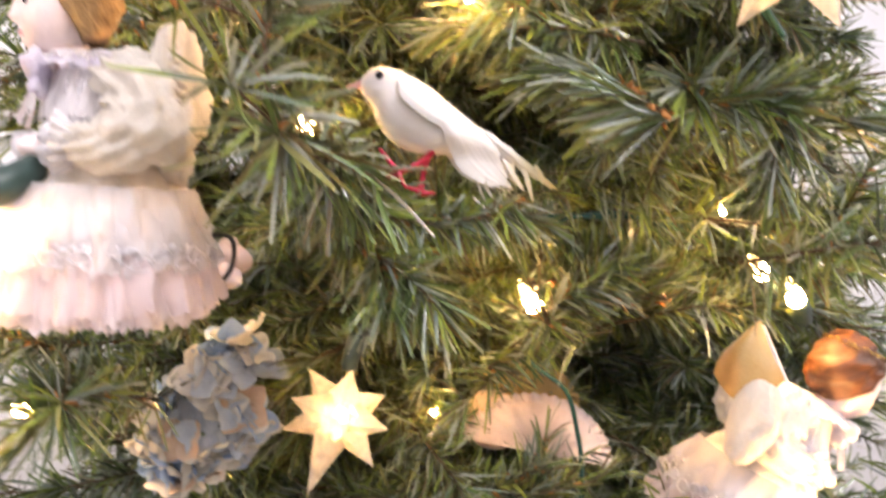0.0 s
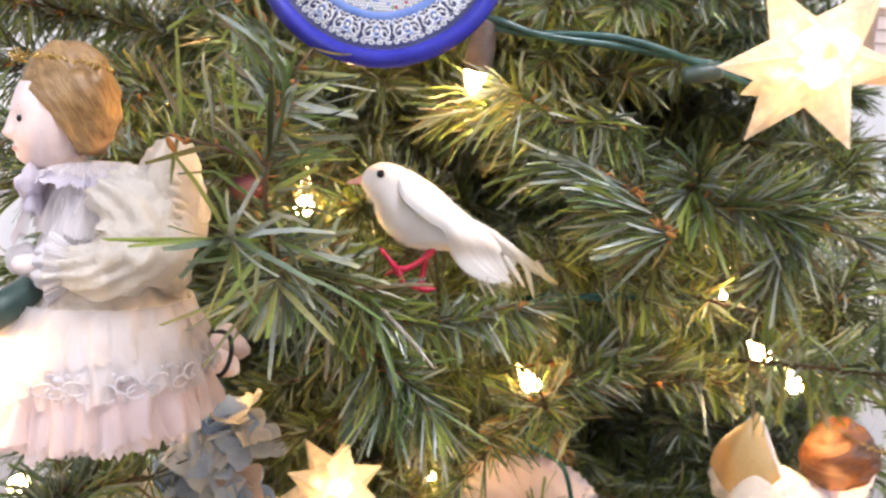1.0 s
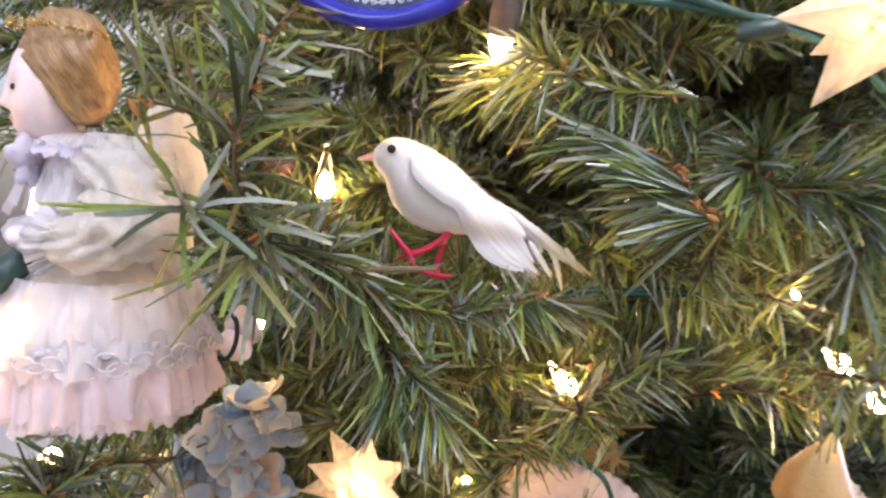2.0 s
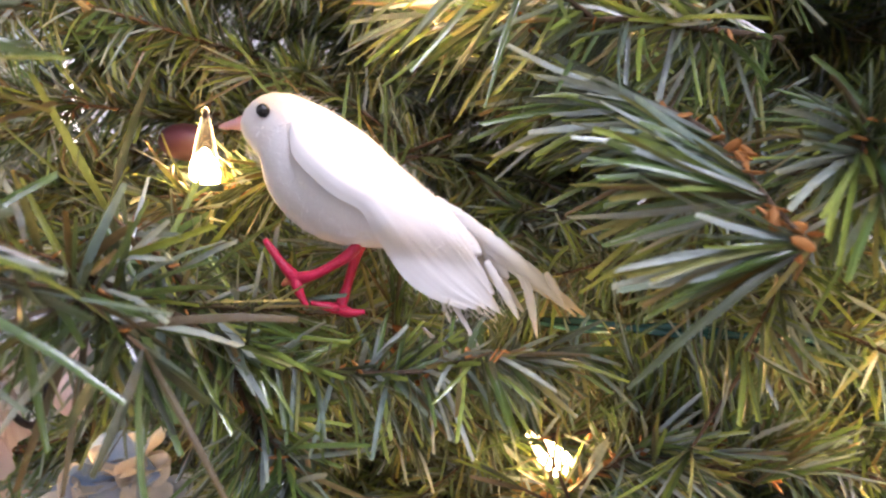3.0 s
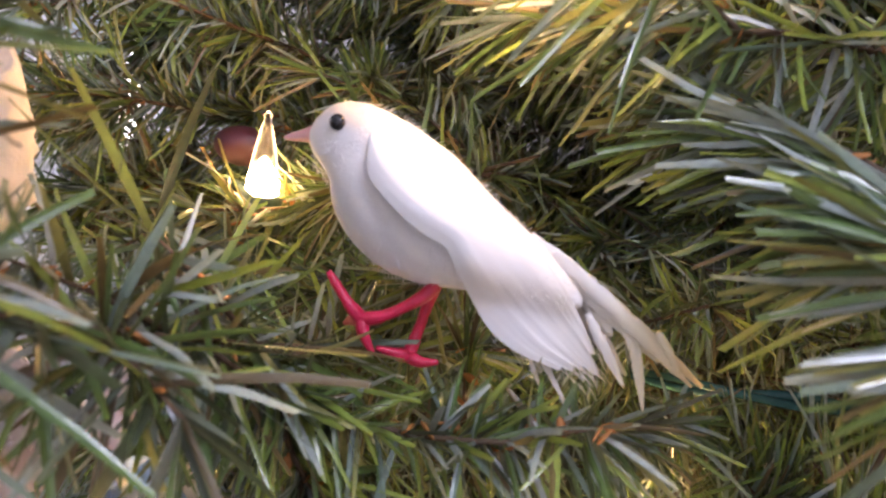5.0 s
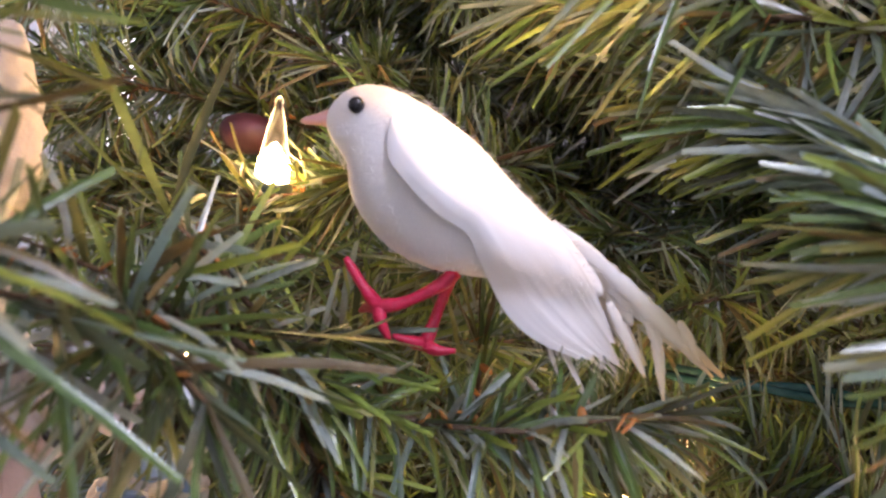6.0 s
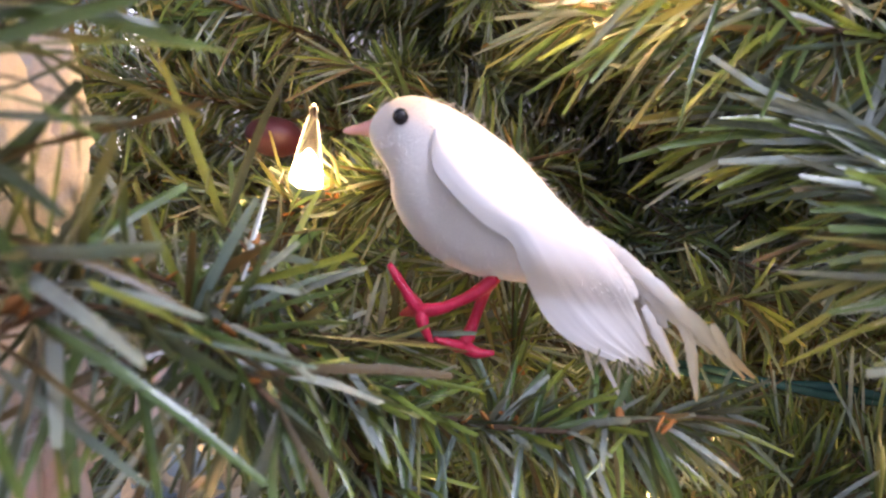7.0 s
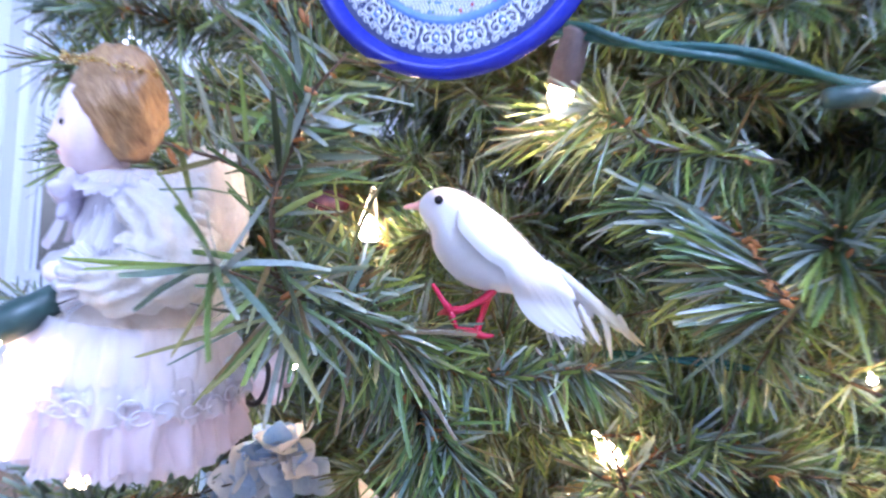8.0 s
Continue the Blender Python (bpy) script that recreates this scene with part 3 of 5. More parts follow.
def grown_branch(rng, z, angle, dense, length=None):
    """A limb from the trunk outwards, with side twigs; angle in degrees, -90 is towards the window."""
    r = (length or reach(z)) * (0.90 + 0.16 * rng.random())
    a = radians(angle)
    out = Vector((math.cos(a), math.sin(a), 0))
    side = Vector((-out.y, out.x, 0))
    foot = Vector((TRUNK.x, TRUNK.y, z - 0.10 * r))
    tip = Vector((TRUNK.x, TRUNK.y, z)) + out * r + Vector((0, 0, rng.normal(0, 0.015)))
    mid = foot.lerp(tip, 0.5) + Vector((0, 0, 0.05 * r)) + side * rng.normal(0, 0.02)
    limb = [tuple(p) for p in smooth_path([foot, mid, tip], 6)]
    stems = [(limb[4:], 0.0016)]
    n = 7 if dense else 5
    for k in range(n):
        t = 0.36 + 0.6 * k / n
        at = Vector(limb[int(t * (len(limb) - 1))])
        flank = side * (1 if k % 2 else -1)
        ln = (0.13 - 0.06 * t) * (0.8 + 0.5 * rng.random()) * (1 if dense else 1.5)
        d = (out * 0.75 + flank * (0.8 + 0.3 * rng.random()) + Vector((0, 0, rng.normal(0.0, 0.35)))).normalized()
        e = at + d * ln + Vector((0, 0, -0.01))
        stems.append(([tuple(at), tuple(at.lerp(e, 0.5) + Vector((0, 0, 0.006))), tuple(e)], 0.0009))
    if dense:
        return branch(stems, rng, 26, 0.0215, 0.00112, (66, 48))
    return branch(stems, rng, 5, 0.034, 0.0026, (66, 48))


def whole_tree():
    rng = np.random.default_rng(11)
    v, f = tube([(0, 0, 0.02), (0, 0, 1.0), (0.004, 0, 1.7), (0, 0, 2.22)], [0.028, 0.022, 0.016, 0.006], 12)
    link_mesh("trunk", v, f, M_TRUNK, tree)
    for k in range(4):
        a = radians(45 + 90 * k)
        pts = smooth_path([(0, 0, 0.16), (0.10 * math.cos(a), 0.10 * math.sin(a), 0.10), (0.26 * math.cos(a), 0.26 * math.sin(a), 0.012)], 5)
        v, f = tube(pts, 0.011, 8)
        link_mesh("stand_leg", v, f, M_SOCKET, tree)
    for k in range(17):
        z = 0.30 + 0.115 * k
        count = max(5, int(15 - 0.5 * k))
        for j in range(count):
            ang = 360 * (j + 0.5 * (k % 2)) / count + rng.normal(0, 6)
            front = abs((ang + 90 + 180) % 360 - 180)
            if front < 62 and 1.0 < z < 1.62:
                continue
            grown_branch(rng, z, ang, False)
    # the side that the camera looks into is grown denser
    for k in range(11):
        z = 1.04 + 0.056 * k
        for j in range(9):
            ang = -90 + (j - 4 + 0.5 * (k % 2)) * 13.5 + rng.normal(0, 4)
            full = reach(z)
            grown_branch(rng, z + rng.normal(0, 0.012), ang, True, min(full, 0.365) * (0.97 if j % 2 else 0.82))


def inner_growth():
    """Short shoots close to the trunk that close the view through the tree."""
    rng = np.random.default_rng(77)
    for k in range(13):
        for j in range(8):
            a = radians(-90 + (j - 3.5 + 0.5 * (k % 2)) * 26 + rng.normal(0, 6))
            z = 1.00 + 0.052 * k + rng.normal(0, 0.012)
            out = Vector((math.cos(a), math.sin(a), rng.normal(0, 0.25)))
            p = Vector((TRUNK.x, TRUNK.y, z))
            q = p + out * (0.17 + 0.07 * rng.random())
            stems = [([tuple(p.lerp(q, t)) for t in (0.15, 0.45, 0.75, 1.0)], 0.0012)]
            for s in (-1, 1):
                f = p.lerp(q, 0.4 + 0.3 * rng.random())
                e = f + Vector((-out.y * s, out.x * s, rng.normal(0, 0.4))) * 0.07 + out * 0.05
                stems.append(([tuple(f), tuple(f.lerp(e, 0.5)), tuple(e)], 0.0008))
            branch(stems, rng, 22, 0.024, 0.0013, (72, 55), clear=False)


def hero(path, **kw):
    """A branch on a given line, with some short side twigs of its own towards the tip."""
    rng = np.random.default_rng(kw.pop("seed"))
    pts = [tuple(p) for p in smooth_path(path, 4)]
    stems = [(pts, 0.0009)]
    n = kw.pop("twigs", 2)
    for k in range(n):
        at = Vector(pts[int(len(pts) * (0.45 + 0.45 * k / max(1, n)))])
        d = (Vector(pts[-1]) - Vector(pts[-4])).normalized()
        e = at + (d + Vector(rng.normal(0, 0.55, 3))).normalized() * (0.018 + 0.014 * rng.random())
        stems.append(([tuple(at), tuple(at.lerp(e, 0.5) + Vector((0, 0, 0.001))), tuple(e)], 0.0007))
    kw["per_cm"] *= 1.6
    return branch(stems, rng, clear=False, scales=kw.pop("scales", 22), width=kw.pop("width", 0.00110), **kw)


def near_branches():
    # stems run from their foot inside the tree to their tip
    hero([(0.0, 0.40, 1.290), (-0.020, 0.30, 1.310), (-0.036, 0.231, 1.326), (-0.050, 0.172, 1.344)], seed=21, per_cm=12, length=0.0265, spread=(84, 72), forward=(0, 0, -0.22), singles=150, twigs=7, width=0.00140)
    hero([(-0.046, 0.195, 1.340), (-0.046, 0.188, 1.358), (-0.0444, 0.194, 1.3760), (-0.0461, 0.200, 1.3916)], seed=22, twigs=4, per_cm=11, length=0.0255, spread=(76, 55), forward=(0.25, 0, 0), singles=80, width=0.00140)
    hero([(-0.0324, 0.235, 1.3238), (-0.0232, 0.245, 1.3142), (-0.0044, 0.253, 1.3099), (0.0145, 0.253, 1.313), (0.0261, 0.262, 1.3147), (0.0459, 0.29, 1.3112)],
         seed=23, per_cm=22, length=0.0172, spread=(70, 60), forward=(0, 0, -0.35), singles=60)
    hero([(0.036, 0.290, 1.378), (0.052, 0.268, 1.3725), (0.062, 0.260, 1.3680), (0.068, 0.254, 1.3630), (0.070, 0.246, 1.3590), (0.073, 0.236, 1.3535), (0.077, 0.230, 1.3490)], seed=24, per_cm=28, length=0.0275, spread=(80, 70), forward=(-1.9, 0.30, -0.15), singles=150, width=0.00145, twigs=0, scales=40)
    hero([(0.110, 0.300, 1.372), (0.098, 0.275, 1.3700), (0.090, 0.255, 1.3640)], seed=25, per_cm=16, length=0.0260, spread=(60, 45), forward=(-0.3, 0, 0), width=0.00135, twigs=1, scales=12)
    hero([(0.000, 0.286, 1.3440), (-0.012, 0.281, 1.3500), (-0.024, 0.277, 1.3560)], seed=54, per_cm=7, length=0.026, spread=(55, 50), forward=(0, 0, 0.9), twigs=0, scales=6)
    hero([(0.085, 0.30, 1.392), (0.0511, 0.275, 1.3895), (0.0385, 0.272, 1.3885), (0.020, 0.276, 1.3890), (0.0032, 0.282, 1.3925)], seed=26, per_cm=18, length=0.0245, spread=(60, 45), forward=(0, 0, -0.5))
    hero([(0.0257, 0.312, 1.2425), (0.0479, 0.297, 1.2705), (0.0649, 0.285, 1.2922)], seed=27, per_cm=16, length=0.0213, spread=(60, 50), forward=(0.5, 0, -0.2))
    hero([(0.0419, 0.297, 1.2853), (0.0582, 0.306, 1.2863), (0.0748, 0.311, 1.2835), (0.095, 0.30, 1.2800)], seed=28, per_cm=15, length=0.0290, spread=(55, 40), forward=(0.1, 0, 1.3), width=0.00100)
    hero([(-0.0415, 0.27, 1.3087), (-0.0265, 0.255, 1.2989), (-0.0131, 0.247, 1.2928), (-0.0042, 0.24, 1.2846)], seed=29, per_cm=22, length=0.0221, spread=(62, 50), forward=(0, 0, -0.5))
    hero([(0.120, 0.27, 1.300), (0.140, 0.21, 1.312), (0.152, 0.168, 1.318)], seed=30, per_cm=16, length=0.0221, spread=(60, 50))
    hero([(-0.1207, 0.29, 1.2262), (-0.1222, 0.24, 1.2424), (-0.1196, 0.205, 1.2418)], seed=31, per_cm=16, length=0.0213, spread=(62, 50))
    hero([(-0.0712, 0.26, 1.4002), (-0.0644, 0.22, 1.4048), (-0.0627, 0.20, 1.4121)], seed=32, per_cm=19, length=0.0221, spread=(66, 55))
    hero([(0.06, 0.32, 1.36), (0.104, 0.259, 1.360), (0.14, 0.238, 1.352)], seed=33, per_cm=18, length=0.0230, spread=(58, 45))
    hero([(-0.09, 0.37, 1.39), (-0.135, 0.315, 1.400), (-0.152, 0.290, 1.402)], seed=37, per_cm=18, length=0.0221, spread=(64, 50))
    hero([(-0.10, 0.40, 1.45), (-0.150, 0.330, 1.455), (-0.165, 0.300, 1.450)], seed=39, per_cm=18, length=0.0221, spread=(64, 50))
    hero([(-0.12, 0.40, 1.43), (-0.175, 0.330, 1.432), (-0.195, 0.300, 1.430)], seed=40, per_cm=18, length=0.0221, spread=(64, 50))
    hero([(-0.13, 0.42, 1.46), (-0.185, 0.350, 1.465), (-0.205, 0.325, 1.462)], seed=41, per_cm=18, length=0.0221, spread=(64, 50))
    hero([(-0.16, 0.40, 1.40), (-0.190, 0.330, 1.405), (-0.205, 0.300, 1.402)], seed=42, per_cm=18, length=0.0221, spread=(64, 50))
    hero([(-0.17, 0.42, 1.44), (-0.225, 0.350, 1.440), (-0.245, 0.325, 1.436)], seed=43, per_cm=18, length=0.0221, spread=(64, 50))
    hero([(-0.15, 0.40, 1.37), (-0.200, 0.340, 1.372), (-0.222, 0.318, 1.370)], seed=44, per_cm=18, length=0.0221, spread=(64, 50))
    hero([(-0.10, 0.40, 1.360), (-0.150, 0.345, 1.366), (-0.178, 0.318, 1.362)], seed=47, per_cm=20, length=0.0221, spread=(66, 52))
    hero([(-0.14, 0.42, 1.345), (-0.190, 0.370, 1.350), (-0.215, 0.345, 1.348)], seed=48, per_cm=20, length=0.0221, spread=(66, 52))
    hero([(-0.164, 0.46, 1.324), (-0.182, 0.41, 1.327), (-0.194, 0.372, 1.324)], seed=50, per_cm=26, length=0.0230, spread=(75, 60), width=0.0018, twigs=5)
    hero([(-0.139, 0.46, 1.392), (-0.157, 0.41, 1.395), (-0.169, 0.372, 1.392)], seed=51, per_cm=26, length=0.0230, spread=(75, 60), width=0.0018, twigs=5)
    hero([(-0.152, 0.46, 1.326), (-0.170, 0.41, 1.329), (-0.182, 0.372, 1.326)], seed=52, per_cm=26, length=0.0230, spread=(75, 60), width=0.0018, twigs=5)
    hero([(-0.15, 0.42, 1.230), (-0.185, 0.350, 1.236), (-0.205, 0.315, 1.240)], seed=45, per_cm=18, length=0.0221, spread=(64, 50))
    hero([(-0.12, 0.42, 1.205), (-0.160, 0.360, 1.215), (-0.180, 0.335, 1.222)], seed=46, per_cm=18, length=0.0221, spread=(64, 50))
    hero([(0.066, 0.304, 1.259), (0.050, 0.291, 1.268), (0.036, 0.286, 1.2745)], seed=57, per_cm=8, length=0.020, spread=(70, 60), twigs=1, scales=8)
    hero([(0.095, 0.335, 1.268), (0.076, 0.308, 1.287), (0.064, 0.299, 1.297)], seed=58, per_cm=13, length=0.0290, spread=(50, 38), forward=(0, 0, 1.8), width=0.00092, twigs=1, scales=10)
    hero([(0.110, 0.320, 1.278), (0.092, 0.300, 1.288), (0.080, 0.290, 1.294)], seed=59, per_cm=11, length=0.0280, spread=(50, 38), forward=(0.2, 0, 1.5), width=0.00092, twigs=1, scales=10)
    hero([(0.150, 0.42, 1.310), (0.190, 0.370, 1.318), (0.222, 0.340, 1.322)], seed=55, per_cm=18, length=0.027, spread=(66, 52))
    hero([(0.160, 0.40, 1.295), (0.195, 0.350, 1.300), (0.214, 0.318, 1.302)], seed=56, per_cm=18, length=0.027, spread=(66, 52))
    hero([(0.000, 0.36, 1.165), (0.026, 0.325, 1.1795), (0.048, 0.318, 1.1800), (0.082, 0.322, 1.1880)], seed=53, per_cm=12, length=0.020, spread=(60, 45), forward=(0, 0, 0.7))
    hero([(0.0010, 0.284, 1.296), (0.0004, 0.281, 1.312), (-0.0030, 0.280, 1.337)], seed=60, per_cm=6, length=0.020, spread=(26, 16), forward=(0, 0, 0.4), width=0.00115, twigs=0, scales=6)
    hero([(-0.02, 0.34, 1.35), (-0.050, 0.292, 1.343), (-0.064, 0.270, 1.341)], seed=35, per_cm=19, length=0.0180, spread=(66, 50), forward=(0, 0, 0.35))


whole_tree()
inner_growth()
near_branches()


# ---- the dove ----
def dove():
    at = Matrix.Translation((0, 0.2615, 1.345)) @ pose(0, 0, 0, 0, 0, 7.5)
    bird = empty("dove_ornament", at, "white felt dove ornament with red wire legs on a branch", "bird ornament")
    # body: centre x, z, half height, half breadth
    rings = [(-0.0314, 0.0155, 0.0012, 0.0012), (-0.0305, 0.0160, 0.0035, 0.0034), (-0.0277, 0.0165, 0.0062, 0.0056), (-0.0237, 0.0157, 0.0085, 0.0074),
             (-0.0192, 0.0125, 0.0107, 0.0090), (-0.0150, 0.0083, 0.0124, 0.0102), (-0.0100, 0.0046, 0.0131, 0.0104), (-0.0040, 0.0020, 0.0119, 0.0098),
             (0.0025, 0.0000, 0.0090, 0.0088), (0.0090, -0.0020, 0.0068, 0.0078), (0.0150, -0.0040, 0.0050, 0.0060), (0.0205, -0.0065, 0.0026, 0.0040), (0.0235, -0.0080, 0.0008, 0.0012)]
    verts, n = [], 22
    for i, (x, z, hh, hb) in enumerate(rings):
        x0, z0 = rings[max(i - 1, 0)][:2]
        x1, z1 = rings[min(i + 1, len(rings) - 1)][:2]
        t = Vector((x1 - x0, 0, z1 - z0)).normalized()
        if i < 4:
            t = t.lerp(Vector((1, 0, -0.1)), 0.7).normalized()
        nrm = Vector((-t.z, 0, t.x))
        for k in range(n):
            a = 2 * math.pi * k / n
            verts.append(Vector((x, 0, z)) + nrm * hh * math.cos(a) + Vector((0, 1, 0)) * hb * math.sin(a))
    faces = grid_faces(len(rings), n) + [tuple(reversed(range(n))), tuple(range((len(rings) - 1) * n, len(rings) * n))]
    body = link_mesh("body", verts, faces, M_FELT, bird, "soft white felt body")
    sub = body.modifiers.new("smooth", "SUBSURF")
    sub.levels = sub.render_levels = 1

    v, f = tube(smooth_path([(-0.0290, 0, 0.0164), (-0.0330, 0, 0.0156), (-0.0366, 0, 0.0147)], 4), [0.0030, 0.0023, 0.0018, 0.0015, 0.0012, 0.0010, 0.0009, 0.0007, 0.0003], 10)
    link_mesh("beak", v, f, M_BEAK, bird, "small pointed pink beak")
    for s in (-1, 1):
        v, f = blob((-0.0243, s * 0.0068, 0.0187), (0.0015, 0.0012, 0.0015), rows=8, cols=12)
        link_mesh("eye", v, f, M_EYE, bird, "round black bead eye")

    # folded wings: front edge, upper edge, and feathers that fray towards the end
    lead = smooth_path([(-0.0176, 0, 0.0172), (-0.0165, 0, 0.0108), (-0.0118, 0, 0.0064), (-0.0061, 0, 0.0024), (-0.0014, 0, 0.0003), (0.0008, 0, -0.0035), (0.0034, 0, -0.0084), (0.0072, 0, -0.0138), (0.0128, 0, -0.0176), (0.0206, 0, -0.0198)], 5)
    upper = smooth_path([(-0.0166, 0, 0.0186), (-0.0120, 0, 0.0185), (-0.0070, 0, 0.0152), (-0.0010, 0, 0.0120), (0.0040, 0, 0.0092), (0.0090, 0, 0.0058), (0.0140, 0, 0.0018), (0.0190, 0, -0.0034), (0.0228, 0, -0.0090), (0.0262, 0, -0.0146)], 5)
    # torn lobes of the wing's end: place along the end, half width, length
    lobes = ((0.06, 0.10, 0.0006), (0.26, 0.13, 0.0022), (0.45, 0.10, 0.0034), (0.66, 0.17, 0.0066), (0.90, 0.09, 0.0020))

    def body_side(p):
        """Half the body's breadth at a point of its middle plane."""
        best = (1e9, 0.0)
        for a, b in zip(rings[2:-1], rings[3:]):
            pa, pb = Vector((a[0], 0, a[1])), Vector((b[0], 0, b[1]))
            t = min(1, max(0, (p - pa).dot(pb - pa) / (pb - pa).length_squared))
            far = (p - pa.lerp(pb, t)).length
            u = min(1.0, far / (a[2] + (b[2] - a[2]) * t))
            if far < best[0]:
                best = (far, (a[3] + (b[3] - a[3]) * t) * math.sqrt(1 - u * u))
        return best[1]

    for s in (-1, 1):
        rows, cols = len(lead), 57
        rip = [max(ln * max(0.0, 1 - abs(k / (cols - 1) - c) / w) ** 0.55 for c, w, ln in lobes) + 0.0007 * noise.noise(Vector((k * 0.45, s * 5, 0))) for k in range(cols)]
        outer = []
        for i in range(rows):
            g = i / (rows - 1)
            for j in range(cols):
                q = j / (cols - 1)
                p = lead[i].lerp(upper[i], q)
                if g > 0.62:
                    p = p + Vector((0.74, 0, -0.67)) * rip[j] * ((g - 0.62) / 0.38) ** 1.5
                lift = 0.0003 + (0.0030 + 0.0014 * math.sin(math.pi / 2 * min(1, q / 0.34))) * (1 - 0.75 * max(0.0, (q - 0.34) / 0.66)) * min(1, 0.15 + 3.0 * g) * (1 - g) ** 0.7
                hold = (0.0014 + 0.0082 * (1 - g)) * (1 - 0.75 * q * q) * min(1.0, g / 0.4)
                near = body_side(p)
                y = s * (0.5 * (near + hold + math.sqrt((near - hold) ** 2 + 1.6e-6)) + lift + 0.0005 * noise.noise(p * 160) * (1 - g) + 0.00005 * g * math.sin(q * 37 + 2 * g) + 0.0002 * g * noise.noise(Vector((q * 14, g * 2, s))))
                outer.append(Vector((p.x, y, p.z)))
        depth = np.array([p.y for p in outer]).reshape(rows, cols)
        for _ in range(14):
            pad = np.pad(depth, 1, mode="edge")
            depth = 0.5 * depth + 0.125 * (pad[:-2, 1:-1] + pad[2:, 1:-1] + pad[1:-1, :-2] + pad[1:-1, 2:])
        # where the end is drawn out, the sheet goes on along its own slope
        first = int(0.62 * (rows - 1))
        slope = (depth[-1] - depth[first]) / np.array([(outer[(rows - 1) * cols + j] - outer[first * cols + j]).length for j in range(cols)])
        slope = np.convolve(np.pad(slope, 6, mode="edge"), np.ones(13) / 13, "valid")
        for i in range(first, rows):
            depth[i] += slope * np.array(rip) * max(0.0, (i / (rows - 1) - 0.62) / 0.38) ** 1.5
        for p, y in zip(outer, depth.ravel()):
            p.y = float(y)
        inner = [Vector((p.x, p.y - s * (0.0002 + 0.0013 * (1 - (k // cols) / (rows - 1)) ** 1.2), p.z)) for k, p in enumerate(outer)]
        nv = len(outer)
        faces = grid_faces(rows, cols, False)
        faces = faces + [tuple(nv + k for k in reversed(q)) for q in faces]
        rim = [i * cols for i in range(rows)] + [(rows - 1) * cols + j for j in range(1, cols)] + [i * cols + cols - 1 for i in range(rows - 2, -1, -1)] + list(range(cols - 2, 0, -1))
        faces += [(rim[k], rim[(k + 1) % len(rim)], nv + rim[(k + 1) % len(rim)], nv + rim[k]) for k in range(len(rim))]
        wing = link_mesh("wing", outer + inner, faces, M_FEATHER, bird, "folded white wing with a frayed end")
        sub = wing.modifiers.new("smooth", "SUBSURF")
        sub.levels = sub.render_levels = 1
    # long tail feathers: a broad tan one behind the wings, short ones hanging from it, and a stray pair below
    rng = random.Random(9)
    for tip, root, w in (((0.0472, 0.002, -0.0196), (0.0120, 0.0005, 0.0030), 0.0052), ((0.0458, 0.001, -0.0187), (0.0170, -0.001, 0.0010), 0.0038), ((0.0391, 0.0015, -0.0160), (0.0184, 0.0008, -0.0010), 0.0046),
                         ((0.0300, 0.001, -0.0125), (0.0205, 0.002, -0.0025), 0.0052), ((0.0329, -0.003, -0.0207), (0.0245, -0.001, -0.0090), 0.0026), ((0.0378, -0.001, -0.0248), (0.0326, 0.001, -0.0100), 0.0024),
                         ((0.0352, 0.000, -0.0172), (0.0300, 0.001, -0.0085), 0.0020), ((0.0425, 0.000, -0.0172), (0.0375, 0.001, -0.0105), 0.0020),
                         ((0.0252, 0.000, -0.0296), (0.0165, 0.001, -0.0170), 0.0014), ((0.0186, 0.001, -0.0262), (0.0140, 0.001, -0.0160), 0.0010), ((0.0345, 0.003, -0.0195), (0.0160, 0.003, -0.0020), 0.0040)):
        a, b = Vector(root), Vector(tip)
        feather(a, (b - a).normalized(), (b - a).length, w, bird, M_FEATHER, rng, "tail_feather")
    # fine barbs along the frayed end
    gen = np.random.default_rng(31)
    n = 240
    u = gen.random(n)[:, None]
    base = (1 - u) * np.array([0.0090, 0, -0.0150]) + u * np.array([0.0275, 0, -0.0195]) + gen.normal(0, 0.0016, (n, 3)) * np.array([1, 0.5, 1])
    way = unit(np.array([0.72, 0, -0.69]) + gen.normal(0, 0.22, (n, 3)))
    v, f = needle_strips(base, way, unit(np.cross(way, gen.normal(0, 1, (n, 3)))), 0.0012 + 0.0030 * gen.random(n), 0.00012, gen)
    barbs = new("barbs", mesh_of_quads("barbs", v, f, M_FEATHER))
    barbs.parent = bird
    tagged(barbs, kind="stuff")

    # loose felt fibres that stand off the body
    rng = np.random.default_rng(12)
    n = 2600
    pick = rng.integers(2, len(rings) - 2, n)
    mixv = rng.random(n)
    ang = rng.random(n) * 2 * np.pi
    ring = np.array(rings)
    mid = ring[pick] * (1 - mixv)[:, None] + ring[pick + 1] * mixv[:, None]
    nor = np.stack([0.35 * np.cos(ang), np.sin(ang), 0.9 * np.cos(ang)], 1)
    base = np.stack([mid[:, 0] + 0.40 * mid[:, 2] * np.cos(ang), mid[:, 3] * np.sin(ang), mid[:, 1] + 0.88 * mid[:, 2] * np.cos(ang)], 1)
    way = unit(nor + np.array([0.8, 0, -0.5]) + rng.normal(0, 0.45, (n, 3)))
    v, f = needle_strips(base, way, unit(np.cross(way, rng.normal(0, 1, (n, 3)))), 0.0007 + 0.0010 * rng.random(n), 0.00007, rng)
    fuzz = new("fuzz", mesh_of_quads("fuzz", v, f, M_FELT))
    fuzz.parent = bird
    tagged(fuzz, kind="stuff")

